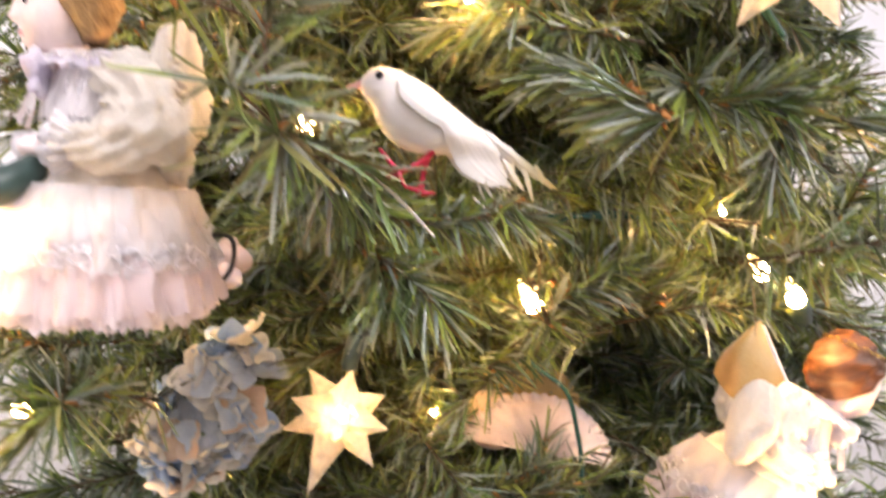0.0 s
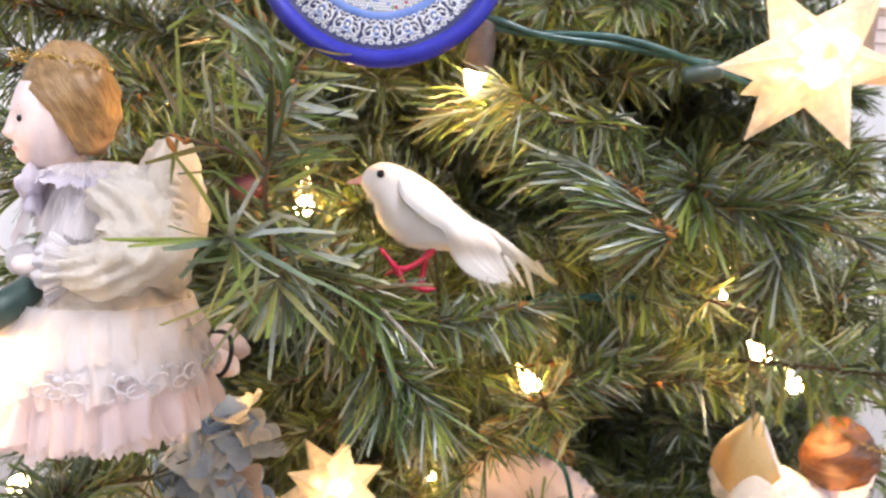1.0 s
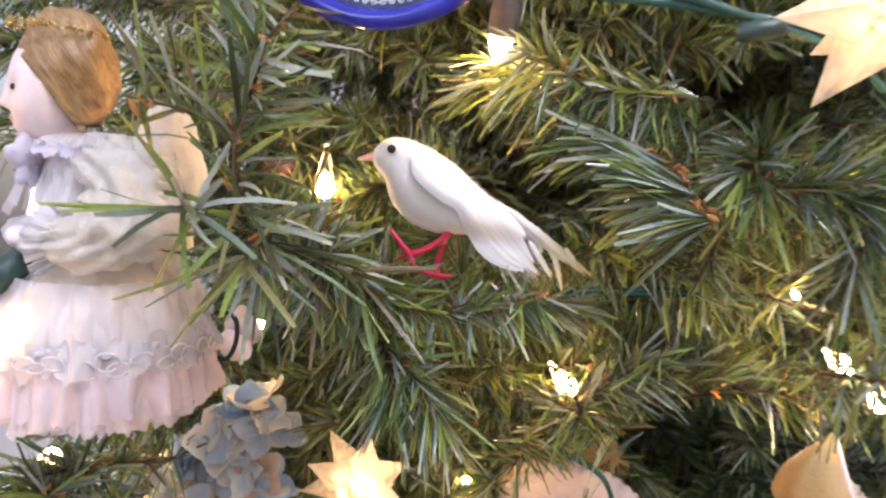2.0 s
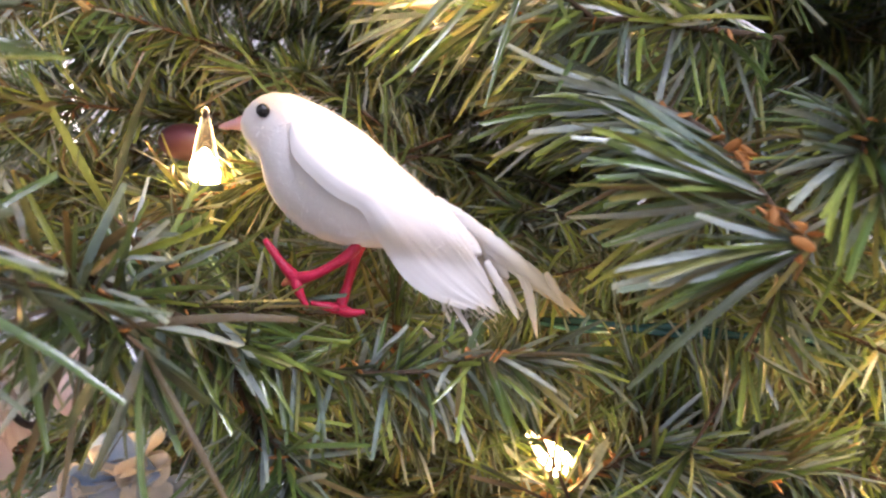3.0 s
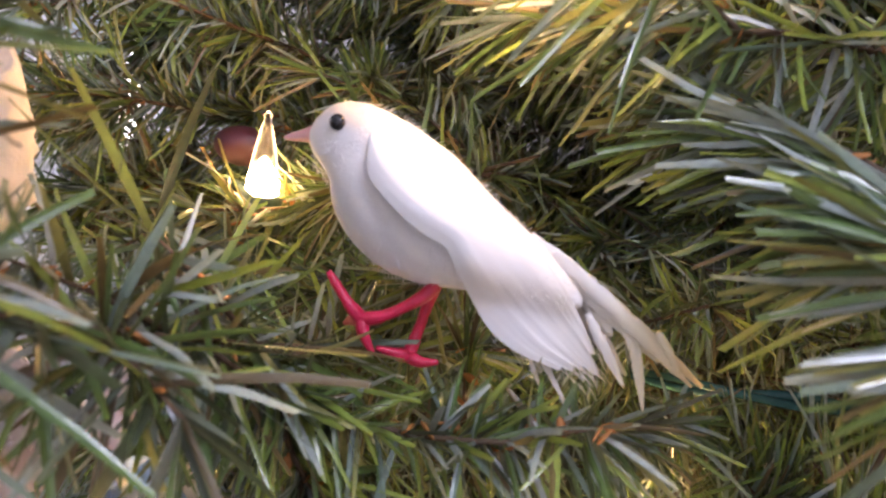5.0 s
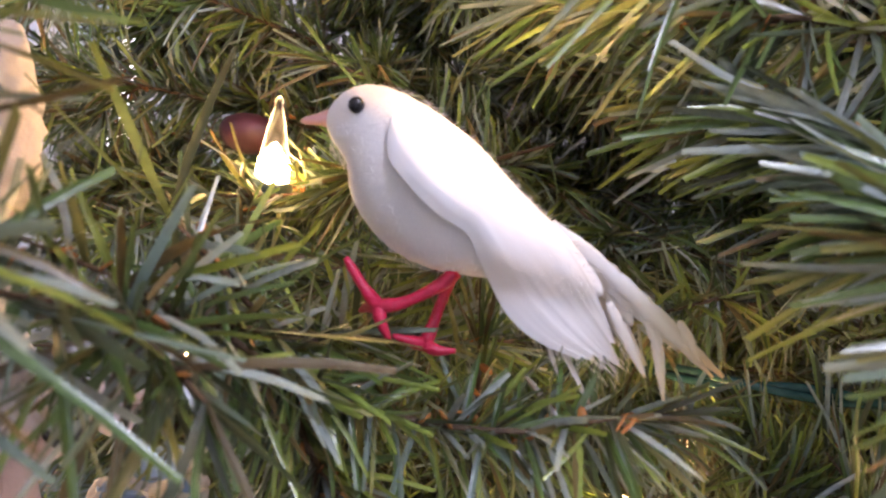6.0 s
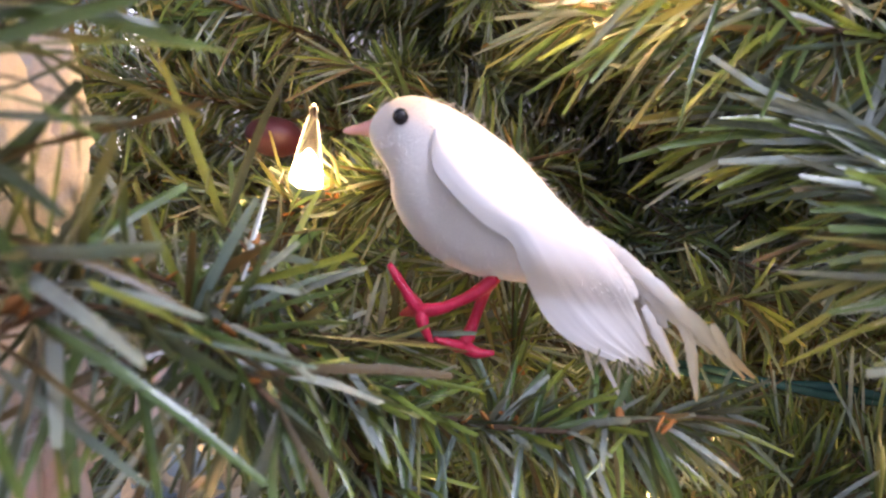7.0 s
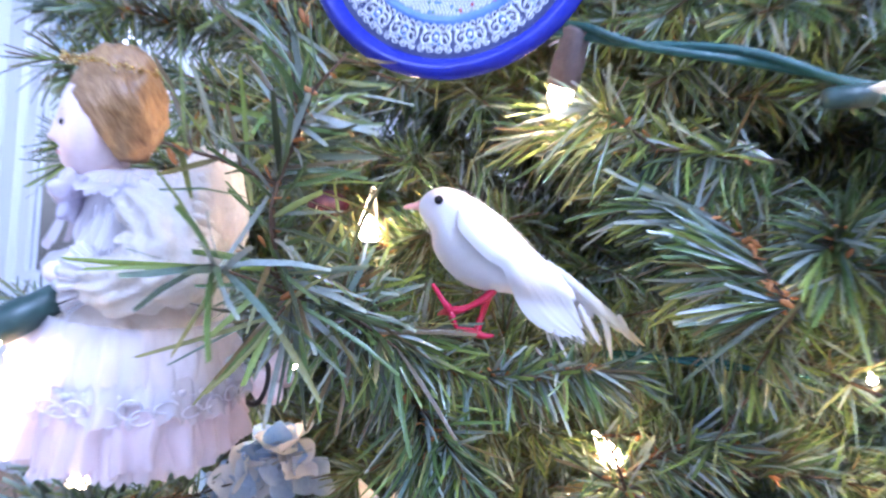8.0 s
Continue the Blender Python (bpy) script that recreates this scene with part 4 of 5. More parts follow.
    # bent wire legs and toes
    for pts in ([(-0.0030, -0.003, -0.0078), (-0.0060, -0.004, -0.0110), (-0.0116, -0.005, -0.0148), (-0.0160, -0.005, -0.0163)],
                [(-0.0040, 0.004, -0.0080), (-0.0048, 0.003, -0.0110), (-0.0062, 0.002, -0.0180), (-0.0072, 0.000, -0.0232)]):
        path = smooth_path(pts, 5)
        v, f = tube(path, [0.00122 + 0.00016 * math.sin(0.55 * k) for k in range(len(path))], 8)
        link_mesh("leg", v, f, M_LEG, bird)
    for pts in ([(-0.0160, -0.005, -0.0163), (-0.0182, -0.006, -0.0138), (-0.0205, -0.006, -0.0112), (-0.0230, -0.006, -0.0082)],
                [(-0.0160, -0.005, -0.0163), (-0.0148, -0.006, -0.0190), (-0.0127, -0.006, -0.0222)], [(-0.0160, -0.005, -0.0163), (-0.0185, -0.002, -0.0175), (-0.0205, 0.000, -0.0190)],
                [(-0.0072, 0.0, -0.0232), (-0.0045, -0.001, -0.0236), (-0.0012, -0.001, -0.0230)], [(-0.0072, 0.0, -0.0232), (-0.0095, -0.002, -0.0225), (-0.0128, -0.004, -0.0215)],
                [(-0.0072, 0.0, -0.0232), (-0.0080, 0.003, -0.0238), (-0.0085, 0.006, -0.0245)]):
        path = smooth_path(pts, 4)
        v, f = tube(path, [(0.00122 + 0.00018 * math.sin(0.6 * k + 1)) * (1 - 0.6 * (k / (len(path) - 1)) ** 3) for k in range(len(path))], 8)
        link_mesh("toe", v, f, M_LEG, bird)


def feather(root, way, length, width, parent, mat, rng, name="feather"):
    """A soft feather: a thin, slightly cupped blade with a torn outline."""
    side = Vector((0, 1, 0)).cross(way).normalized()
    nrm = way.cross(side)
    verts, rows = [], 16
    sag = rng.uniform(-0.05, 0.05)
    for layer in (1, -1):
        for i in range(rows):
            t = i / (rows - 1)
            w = width * (0.55 + 0.45 * math.sin(min(1, t * 1.6) * math.pi / 2)) * (1 - 0.85 * t ** 2.5) * rng.uniform(0.66, 1.14) * 0.5
            c = root + way * length * t + side * sag * length * t * t
            for q in (-1, 0, 1):
                verts.append(c + side * w * q + nrm * (0.00028 * layer * (1 - 0.5 * t) + (0.0006 if q == 0 else 0) * 0.6))
    n = rows * 3
    faces = grid_faces(rows, 3, False)
    faces = faces + [tuple(n + k for k in reversed(q)) for q in faces]
    rim = [i * 3 for i in range(rows)] + [(rows - 1) * 3 + 1] + [i * 3 + 2 for i in range(rows - 1, -1, -1)] + [1]
    faces += [(rim[k], rim[(k + 1) % len(rim)], n + rim[(k + 1) % len(rim)], n + rim[k]) for k in range(len(rim))]
    return link_mesh(name, verts, faces, mat, parent)


dove()


# ---- the angel dolls: one plain mesh each ----
def angel(place, hair, label, seed, wing):
    s = Shape()
    rng = random.Random(seed)
    HAIR, SKIN, LILAC, CREAM, WHITE, PINK, GOLD, DARK, NET, LIPS, SATIN = range(11)

    def fold(amount, count, phase=0):
        return lambda a, i: 1 + amount * math.sin(a * count + phase + 0.7 * math.sin(3 * a)) + amount * 0.6 * math.sin(a * (count * 2 + 1) + 1.3 * i)

    def crease(vf, amount, freq, centre=None):
        """Soft cloth wrinkles, drawn along one direction."""
        out = []
        for p in vf[0]:
            q = Vector(p)
            w = noise.noise(Vector((q.x * freq, q.y * freq, q.z * freq * 0.45)) + Vector((seed, 0, 0)))
            w2 = abs(noise.noise(q * freq * 1.9))
            c = Vector(centre) if centre else Vector((0, 0, q.z))
            out.append(q + (q - c).normalized() * amount * (w + 0.7 * w2))
        return out, vf[1]

    def flap(at, out, down, wide, tall, mat, curl):
        """A loose piece of gathered net."""
        side = out.cross(down).normalized()
        verts = []
        for i in range(5):
            t = i / 4
            for j in range(6):
                q = j / 5 * 2 - 1
                w = wide * (0.42 + 0.58 * t ** 0.7) * (1 - 0.12 * (abs(q) ** 3) * t)
                verts.append(at + down * tall * t * (1 - 0.10 * q * q * t) + side * w * 0.5 * q + out * (curl * t * t + 0.0011 * math.sin(4.2 * q + 5 * wide * 900) * t + 0.0012 * q * q * (1 - t)))
        s.add(verts, grid_faces(5, 6, False), mat)

    # skirt with a cream over-panel at the back
    s.add(*crease(lathe([(0.033, 0.016), (0.0328, 0.022), (0.0310, 0.030), (0.0285, 0.040), (0.0245, 0.050), (0.0205, 0.058), (0.0180, 0.063)], 96, fold(0.028, 11)), 0.0022, 95), CREAM)
    def ruffle(r0, z0, r1, z1, count, amp, mat, phase, spread=None, off=(0, 0), ragged=0.0012):
        """A gathered strip of net round the figure, flaring downwards; spread: half angle, to the front."""
        rows, n = 8, 264
        full = spread is None
        verts = []
        for i in range(rows):
            t = i / (rows - 1)
            for k in range(n):
                a = 2 * math.pi * k / n if full else math.pi + spread * (2 * k / (n - 1) - 1)
                wob = math.sin(count * a + phase + 1.6 * math.sin(2 * a + phase) + 0.8 * t) + 0.5 * math.sin(2.0 * count * a + 2 * phase + 2.2 * math.sin(3 * a))
                loose = noise.noise(Vector((math.cos(a) * 7, math.sin(a) * 7, phase + 1.5 * t)))
                wob = wob * (0.55 + 0.9 * abs(noise.noise(Vector((math.cos(a) * 4, math.sin(a) * 4, phase * 3))))) + 0.9 * noise.noise(Vector((math.cos(a) * 16, math.sin(a) * 16, phase + 2.5 * t)))
                r = r0 + (r1 - r0) * t + amp * (0.25 + 0.75 * t) * wob + 0.0045 * t * loose
                z = z0 + (z1 - z0) * (t - 0.08 * math.sin(math.pi * t)) + ragged * t ** 3 * (wob * 0.5 + 2 * noise.noise(Vector((math.cos(a) * 22, math.sin(a) * 22, phase))))
                verts.append(Vector((off[0] + r * math.cos(a), off[1] + r * math.sin(a), z)))
        s.add(verts, grid_faces(rows, n, full), mat)

    # tulle apron in front, gathered at the waist
    ruffle(0.0200, 0.0590, 0.0335, 0.0250, 15, 0.0011, NET, 0.4 + seed, 1.25)
    ruffle(0.0196, 0.0585, 0.0325, 0.0230, 19, 0.0009, NET, 2.1 + seed, 1.05)
    ruffle(0.0312, 0.0400, 0.0362, 0.0225, 14, 0.0010, NET, 3.7 + seed)
    ruffle(0.0300, 0.0480, 0.0352, 0.0290, 12, 0.0016, NET, 5.2 + seed, None, (0, 0), 0.0022)
    ruffle(0.0330, 0.0330, 0.0385, 0.0150, 11, 0.0022, NET, 6.4 + seed, None, (0, 0), 0.0026)
    # hem: rows of loose pink net, and a white lace edge above them
    ruffle(0.0335, 0.0250, 0.0392, -0.0010, 14, 0.0030, PINK, 0.3 + seed, None, (0, 0), 0.0016)
    ruffle(0.0325, 0.0240, 0.0366, -0.0045, 17, 0.0027, PINK, 1.7 + seed, None, (0, 0), 0.0018)
    ruffle(0.0310, 0.0220, 0.0342, -0.0075, 13, 0.0022, PINK, 2.9 + seed, None, (0, 0), 0.0018)
    # lace edging: looped white threads
    for k in range(40):
        a = 2 * math.pi * (k + 0.3 * math.sin(k * 1.7)) / 40
        c = Vector((0.0385 * math.cos(a), 0.0385 * math.sin(a), 0.0205 + 0.0016 * math.sin(k * 2.9)))
        t = Vector((-math.sin(a), math.cos(a), 0.15 * math.sin(k)))
        s.add(*tube([c + t * 0.0034 * math.cos(b) + Vector((0, 0, 0.0028 + 0.0008 * math.sin(k * 5.1))) * math.sin(b) for b in np.linspace(0, 5.6, 12)], 0.00038, 5), WHITE)
    for k in range(72):
        a = 2 * math.pi * k / 72
        s.add(*blob((0.0347 * math.cos(a), 0.0347 * math.sin(a), 0.0240 + 0.0010 * math.sin(k * 2.1)), (0.0012, 0.0020, 0.0020), (20 * math.sin(k), 30, math.degrees(a)), 0.3, 500, 5, 7), WHITE)
    # bodice with standing pleats
    s.add(*crease(lathe([(0.0180, 0.060), (0.0172, 0.068), (0.0180, 0.078), (0.0172, 0.088), (0.0120, 0.098), (0.0065, 0.102)], 64, fold(0.035, 12)), 0.0014, 140), WHITE)
    ruffle(0.0172, 0.0930, 0.0205, 0.0740, 13, 0.0011, NET, 0.9 + seed, 1.4)
    ruffle(0.0172, 0.0800, 0.0208, 0.0640, 15, 0.0010, NET, 2.4 + seed, 1.3)
    # lace collar in two layers, and the bow
    ruffle(0.0060, 0.1010, 0.0200, 0.0935, 13, 0.0014, LILAC, 0.5 + seed, None, (-0.005, 0), 0.0012)
    ruffle(0.0060, 0.1015, 0.0165, 0.0975, 11, 0.0013, NET, 1.9 + seed, None, (-0.006, 0), 0.0012)
    for y in (-1, 1):
        for c, r, turn in (((-0.0222, y * 0.0080, 0.0920), (0.0022, 0.0090, 0.0055), (y * 22, 0, y * 18)), ((-0.0212, y * 0.0072, 0.0860), (0.0018, 0.0075, 0.0042), (y * -24, 0, y * 14))):
            s.add(*crease(blob(c, r, turn, 0.0, 220, 20, 30), 0.0024, 330, c), (LILAC, WHITE)[y > 0])
        flap(Vector((-0.0225, y * 0.003, 0.0890)), Vector((-1, 0, 0)), Vector((-0.12, y * 0.42, -1)).normalized(), 0.0080, 0.021, PINK, 0.002)
        flap(Vector((-0.0220, y * 0.006, 0.0890)), Vector((-1, 0, 0)), Vector((0.05, y * 0.75, -1)).normalized(), 0.0080, 0.019, NET, 0.002)
    # puffed sleeves gathered above the wrist
    for y in (-1, 1):
        pts = smooth_path([(0.002, y * 0.014, 0.094), (0.011, y * 0.0215, 0.084), (0.011, y * 0.0265, 0.071), (0.000, y * 0.0265, 0.0635), (-0.012, y * 0.020, 0.0625)], 11)
        n = len(pts)
        rad = [0.0075 + 0.0065 * math.sin(math.pi * min(1.0, 0.10 + 0.95 * i / (n - 1))) * (1.08 if i < n * 0.6 else 0.92) for i in range(n)]
        v, f = tube(pts, rad, 64)
        w = []
        for q, p in enumerate(v):
            i, a = q // 64, 2 * math.pi * (q % 64) / 64
            end = abs(i / (n - 1) - 0.5) * 2
            w.append(p + (p - pts[i]) * ((0.045 + 0.13 * end ** 2) * math.sin(a * 11 + 0.35 * i + 2 * noise.noise(p * 90)) + 0.20 * noise.noise(p * 150) + 0.10 * noise.noise(Vector((p.x, p.y, p.z * 0.4)) * 420)))
        s.add(w, f, CREAM)
        for k in range(14):
            a = 2 * math.pi * k / 14
            s.add(*blob((-0.0165 + 0.0014 * math.sin(k * 3), y * 0.0165 + 0.0062 * math.cos(a), 0.0625 + 0.0062 * math.sin(a)), (0.0032, 0.0026, 0.0026), (0, 0, 0), 0.35, 420, 6, 8), WHITE)
        s.add(*blob((-0.0225, y * 0.0105, 0.0615), (0.0055, 0.0050, 0.0045), (0, 0, 30 * y), 0.12, 220), SKIN)
    s.add(*crease(blob((-0.0250, 0.0, 0.0620), (0.0050, 0.0100, 0.0058), (0, 0, 0), 0.0, 220, 14, 20), 0.0016, 330, (-0.025, 0, 0.062)), WHITE)
    # ruffles at the cuffs and along the sleeves
    for y in (-1, 1):
        for k in range(16):
            a = 2 * math.pi * k / 16
            o = Vector((0.2, math.cos(a), math.sin(a))).normalized()
            flap(Vector((-0.0110, y * 0.0200, 0.0625)) + o * 0.0070, o, (Vector((-1, -0.25 * y, 0)) + o * 0.7).normalized(), 0.0055, 0.0085, (WHITE, NET)[k % 2], 0.001)
    # sash
    ring = lathe([(0.0185, 0.0565), (0.0200, 0.059), (0.0198, 0.062), (0.0180, 0.065)], 64, fold(0.035, 13), False)
    s.add(ring[0], ring[1], LILAC)
    # padded satin wings on the back, feathered in soft ridges
    for y in (-1, 1) if wing == "round" else ():
        for c, r, turn in (((0.0215, y * 0.0170, 0.0870), (0.0078, 0.0135, 0.0240), (y * -14, 6, y * 40)), ((0.0205, y * 0.0120, 0.0640), (0.0050, 0.0095, 0.0140), (y * -10, -12, y * 36))):
            s.add(*crease(crease(blob(c, r, turn, 0.0, 120, 44, 64), 0.0026, 130, c), 0.0012, 330, c), CREAM)
        for k in range(9):
            t = k / 8
            s.add(*blob((0.0205 + 0.003 * t, y * (0.0205 + 0.0055 * math.sin(2.6 * t)), 0.1030 - 0.030 * t), (0.0030, 0.0085, 0.0022), (y * (38 - 30 * t), 10, y * 24), 0.18, 260, 10, 14), CREAM)
    # the dress is a little shorter than it is cut
    s.v = [(x, y, 0.098 - (0.098 - z) * 0.78) if z < 0.098 else (x, y, z) for x, y, z in s.v]
    # head: face, nose, chin, swept hair, gold braid
    below = len(s.v)
    s.add(*moved(lathe([(0.0065, 0.090), (0.006, 0.100), (0.007, 0.106)], 16), Matrix.Translation((-0.0115, 0, 0))), SKIN)
    fv, ff = blob((-0.0180, 0, 0.1120), (0.0128, 0.0124, 0.0172), (0, 6, 0), rows=56, cols=80)
    face = []
    for p in fv:
        if p.x < -0.018:
            def hill(z, y, sz, sy):
                return math.exp(-((p.z - z) / sz) ** 2 - ((abs(p.y) - y) / sy) ** 2)
            push = 0.0027 * hill(0.1060, 0, 0.0016, 0.0015) + 0.0014 * hill(0.1088, 0, 0.0026, 0.0011) + 0.0012 * hill(0.1018, 0, 0.0011, 0.0024) + 0.0018 * hill(0.0985, 0, 0.0022, 0.0036)
            push += 0.0008 * hill(0.1042, 0.0062, 0.0040, 0.0034) - 0.0011 * hill(0.1110, 0.0052, 0.0019, 0.0026) - 0.0006 * hill(0.1036, 0, 0.0009, 0.003)
            p = p - Vector((push, 0, 0))
        face.append(p)
    lips = [p.x < -0.024 and abs(p.z - 0.1018) < 0.0011 and abs(p.y) < 0.0030 for p in face]
    s.add(face, [f for f in ff if not all(lips[k] for k in f)], SKIN)
    s.add([p - Vector((0.00005, 0, 0)) for p in face], [f for f in ff if all(lips[k] for k in f)], LIPS)
    for y in (-1, 1):
        s.add(*blob((-0.0284, y * 0.0056, 0.1108), (0.0011, 0.0019, 0.0011), (0, 0, 25 * y), rows=8, cols=10), DARK)
    mid = Vector((-0.0110, 0, 0.1175))
    hv, hf = blob(mid, (0.0172, 0.0160, 0.0185), (0, -18, 0), rows=44, cols=72)
    out = []
    for p in hv:
        d = (p - mid).normalized()
        wave = math.sin(300 * (p.z * 0.9 + p.x * 0.75) + 2.2 * math.sin(p.y * 210 + p.x * 150)) + 0.55 * math.sin(820 * (p.z + 0.6 * p.x) + 5 * noise.noise(p * 130))
        p = p + d * (0.00085 * wave + 0.0016 * noise.noise(p * 130))
        brow = -0.0300 + 0.92 * max(0.0, 0.1235 - p.z)
        out.append(Vector((max(p.x, brow + 0.0006 * noise.noise(p * 500)), p.y, p.z)))
    s.add(out, hf, HAIR)
    # gold tinsel round the head, standing up a little
    for k in range(230):
        a = 2 * math.pi * rng.random()
        c = Vector((-0.0135 + 0.0162 * math.cos(a), 0.0150 * math.sin(a), 0.1290 - 0.0006 * math.cos(a) + rng.uniform(-0.0005, 0.0005)))
        w = Vector((math.cos(a) * 0.5 + rng.uniform(-1, 1), math.sin(a) * 0.5 + rng.uniform(-1, 1), rng.uniform(-0.5, 0.9))).normalized() * rng.uniform(0.0010, 0.0024)
        s.add(*tube([c - w * 0.3, c + w], 0.00022, 4), GOLD)
    for y in (-1, 1):
        s.add(*tube(smooth_path([(-0.0296, y * 0.0032, 0.1136), (-0.0288, y * 0.0058, 0.1146), (-0.0264, y * 0.0082, 0.1138)], 4), 0.00026, 5), HAIR)
    turn = Matrix.Translation((-0.0128, 0, 0.0985)) @ Matrix.Rotation(radians(13), 4, "Z") @ Matrix.Diagonal((0.89, 1.0, 0.97, 1)) @ Matrix.Translation((0.0125, 0, -0.096))
    s.v[below:] = [tuple(turn @ Vector(p)) for p in s.v[below:]]
    if wing == "pointed":
        # one stiff satin wing with a turned edge, and a puffed sleeve below it
        back = place.inverted()
        tip, inner, outer, low = (back @ Vector(p) for p in ((0.1395, 0.2880, 1.2723), (0.1404, 0.2680, 1.2539), (0.1187, 0.2850, 1.2520), (0.1221, 0.2680, 1.2290)))
        verts, n = [], 13
        face = (inner - tip).cross(outer - tip).normalized()
        if (place.to_3x3() @ face).y > 0:
            face = -face
        for layer in (0, 1):
            for i in range(n):
                t = i / (n - 1)
                a, b = tip.lerp(inner, t), tip.lerp(outer, t) + (outer - inner) * 0.16 * math.sin(math.pi * t)
                for j in range(n):
                    q = j / (n - 1)
                    puff = math.sin(math.pi * q) * math.sin(math.pi * min(1, 0.15 + 0.85 * t)) * 0.011
                    verts.append(a.lerp(b, q) + face * (puff + 0.0007 * layer + 0.0010 * math.sin(9 * q + 2 * t) * t) + (low - tip) * 0.22 * math.sin(math.pi * q) * t)
        nn = n * n
        faces = grid_faces(n, n, False)
        s.add(verts, faces + [tuple(nn + k for k in reversed(f)) for f in faces], SATIN)
        s.add(*tube(smooth_path([tip, tip.lerp(inner, 0.5) + face * 0.001, inner], 5), 0.0011, 8), WHITE)
        mid = low.lerp(inner, 0.35)
        s.add(*crease(blob(mid, (0.010, 0.009, 0.020), (20, 0, 10), 0.0, 120, 26, 36), 0.0022, 110, mid), CREAM)
    ob = s.object("angel_doll", [hair, M_PORCELAIN, M_LILAC, M_CREAM, M_WHITE, M_TULLE, M_GOLD, M_EYE, M_NET, M_LIPS, M_SATIN])
    ob.matrix_world = place
    return tagged(ob, label, "doll", "angel dolls on the tree")


angel(Matrix.Translation((-0.1095, 0.2267, 1.2595)) @ pose(0, 0, 0, 2, 0, 28) @ Matrix.Diagonal((0.9, 0.9, 1, 1)), M_HAIR, "angel doll in white lace dress with pink tulle hem", 1, "round")
angel(Matrix.Translation((0.126, 0.300, 1.158)) @ pose(0, 0, 0, 0, 24, 0) @ pose(0, 0, 0, 0, 0, 165) @ Matrix.Scale(0.92, 4), M_HAIR2, "auburn haired angel doll leaning, cream wing, bright white dress", 2, "pointed")


# ---- lamps of the light chain ----
def mini_light(foot, way, socket, label, size=1.0):
    """A clear, pointed bulb in a tapered socket. foot: where the wires enter; way: towards the bulb's tip."""
    z = Vector(way).normalized()
    m = Matrix.Translation(foot) @ z.to_track_quat("Z", "Y").to_matrix().to_4x4() @ Matrix.Scale(size, 4)
    lamp = empty("mini_light", m, label, "string light", "lights of the chain")
    v, f = lathe([(0.0032, 0), (0.0044, 0.0012), (0.0046, 0.008), (0.0052, 0.009), (0.0052, 0.0175), (0.0047, 0.019), (0.0036, 0.019)], 16)
    link_mesh("socket", v, f, socket, lamp)
    v, f = lathe([(0.0038, 0.0175), (0.0041, 0.0190), (0.0039, 0.0220), (0.0033, 0.0262), (0.0024, 0.0310), (0.0015, 0.0350), (0.0009, 0.0372), (0.0010, 0.0384), (0.0003, 0.0394)], 18)
    g = link_mesh("bulb", v, f, M_GLASS, lamp, "clear pointed glass bulb")
    g.visible_shadow = False
    v, f = lathe([(0.0006, 0.0186), (0.0030, 0.0190), (0.0034, 0.0208), (0.0029, 0.0230), (0.0016, 0.0254), (0.0007, 0.0275), (0.0002, 0.0282)], 12)
    link_mesh("filament", v, f, M_GLOW, lamp, "glowing warm filament")
    return lamp


mini_light((0.0120, 0.2585, 1.4225), (-0.0040, 0.011, -0.0240), M_SOCKET2, "lit mini light in grey socket hanging from wire")
mini_light((-0.0605, 0.290, 1.3265), (0.002, -0.004, 0.030), M_SOCKET, "lit clear mini light standing upright among needles")
mini_light((0.0535, 0.318, 1.2610), (-0.012, -0.016, 0.017), M_SOCKET, "lit mini light half hidden in needles")
mini_light((-0.1184, 0.2050, 1.3229), (-0.0096, -0.0130, -0.0103), M_SOCKET, "lit mini light in dark green socket before a doll")
mini_light((0.130, 0.312, 1.316), (-0.008, -0.012, 0.012), M_SOCKET, "lit mini light deep between branches", 0.32)
mini_light((0.162, 0.325, 1.285), (-0.012, -0.012, 0.008), M_SOCKET, "lit mini light above a doll's head")
mini_light((0.172, 0.318, 1.272), (-0.010, -0.012, 0.010), M_SOCKET, "lit mini light beside a doll's hair")
mini_light((-0.185, 0.300, 1.215), (0.008, -0.016, 0.006), M_SOCKET, "lit mini light low in the needles")
mini_light((-0.098, 0.325, 1.280), (0.004, -0.020, 0.006), M_SOCKET, "lit mini light behind a doll's hem", 0.6)
mini_light((0.0, 0.355, 1.205), (0.002, -0.020, 0.010), M_SOCKET, "lit mini light deep below the dove", 0.6)
mini_light((0.150, 0.268, 1.186), (0.010, -0.012, 0.014), M_SOCKET, "lit mini light glowing against a white dress")


def wire(points, radius, name, label, mat=None, twist=0.0):
    """A cable; with a twist, two strands wound round each other."""
    path = smooth_path(points, 10)
    s = Shape()
    for k in range(2 if twist else 1):
        pts = []
        for i, p in enumerate(path):
            a = i * twist + math.pi * k
            pts.append(p + (Vector((0, math.cos(a), math.sin(a))) * radius * 1.02 if twist else Vector((0, 0, 0))))
        s.add(*tube(pts, radius, 8))
    return tagged(s.object(name, [mat or M_WIRE]), label, "wire")


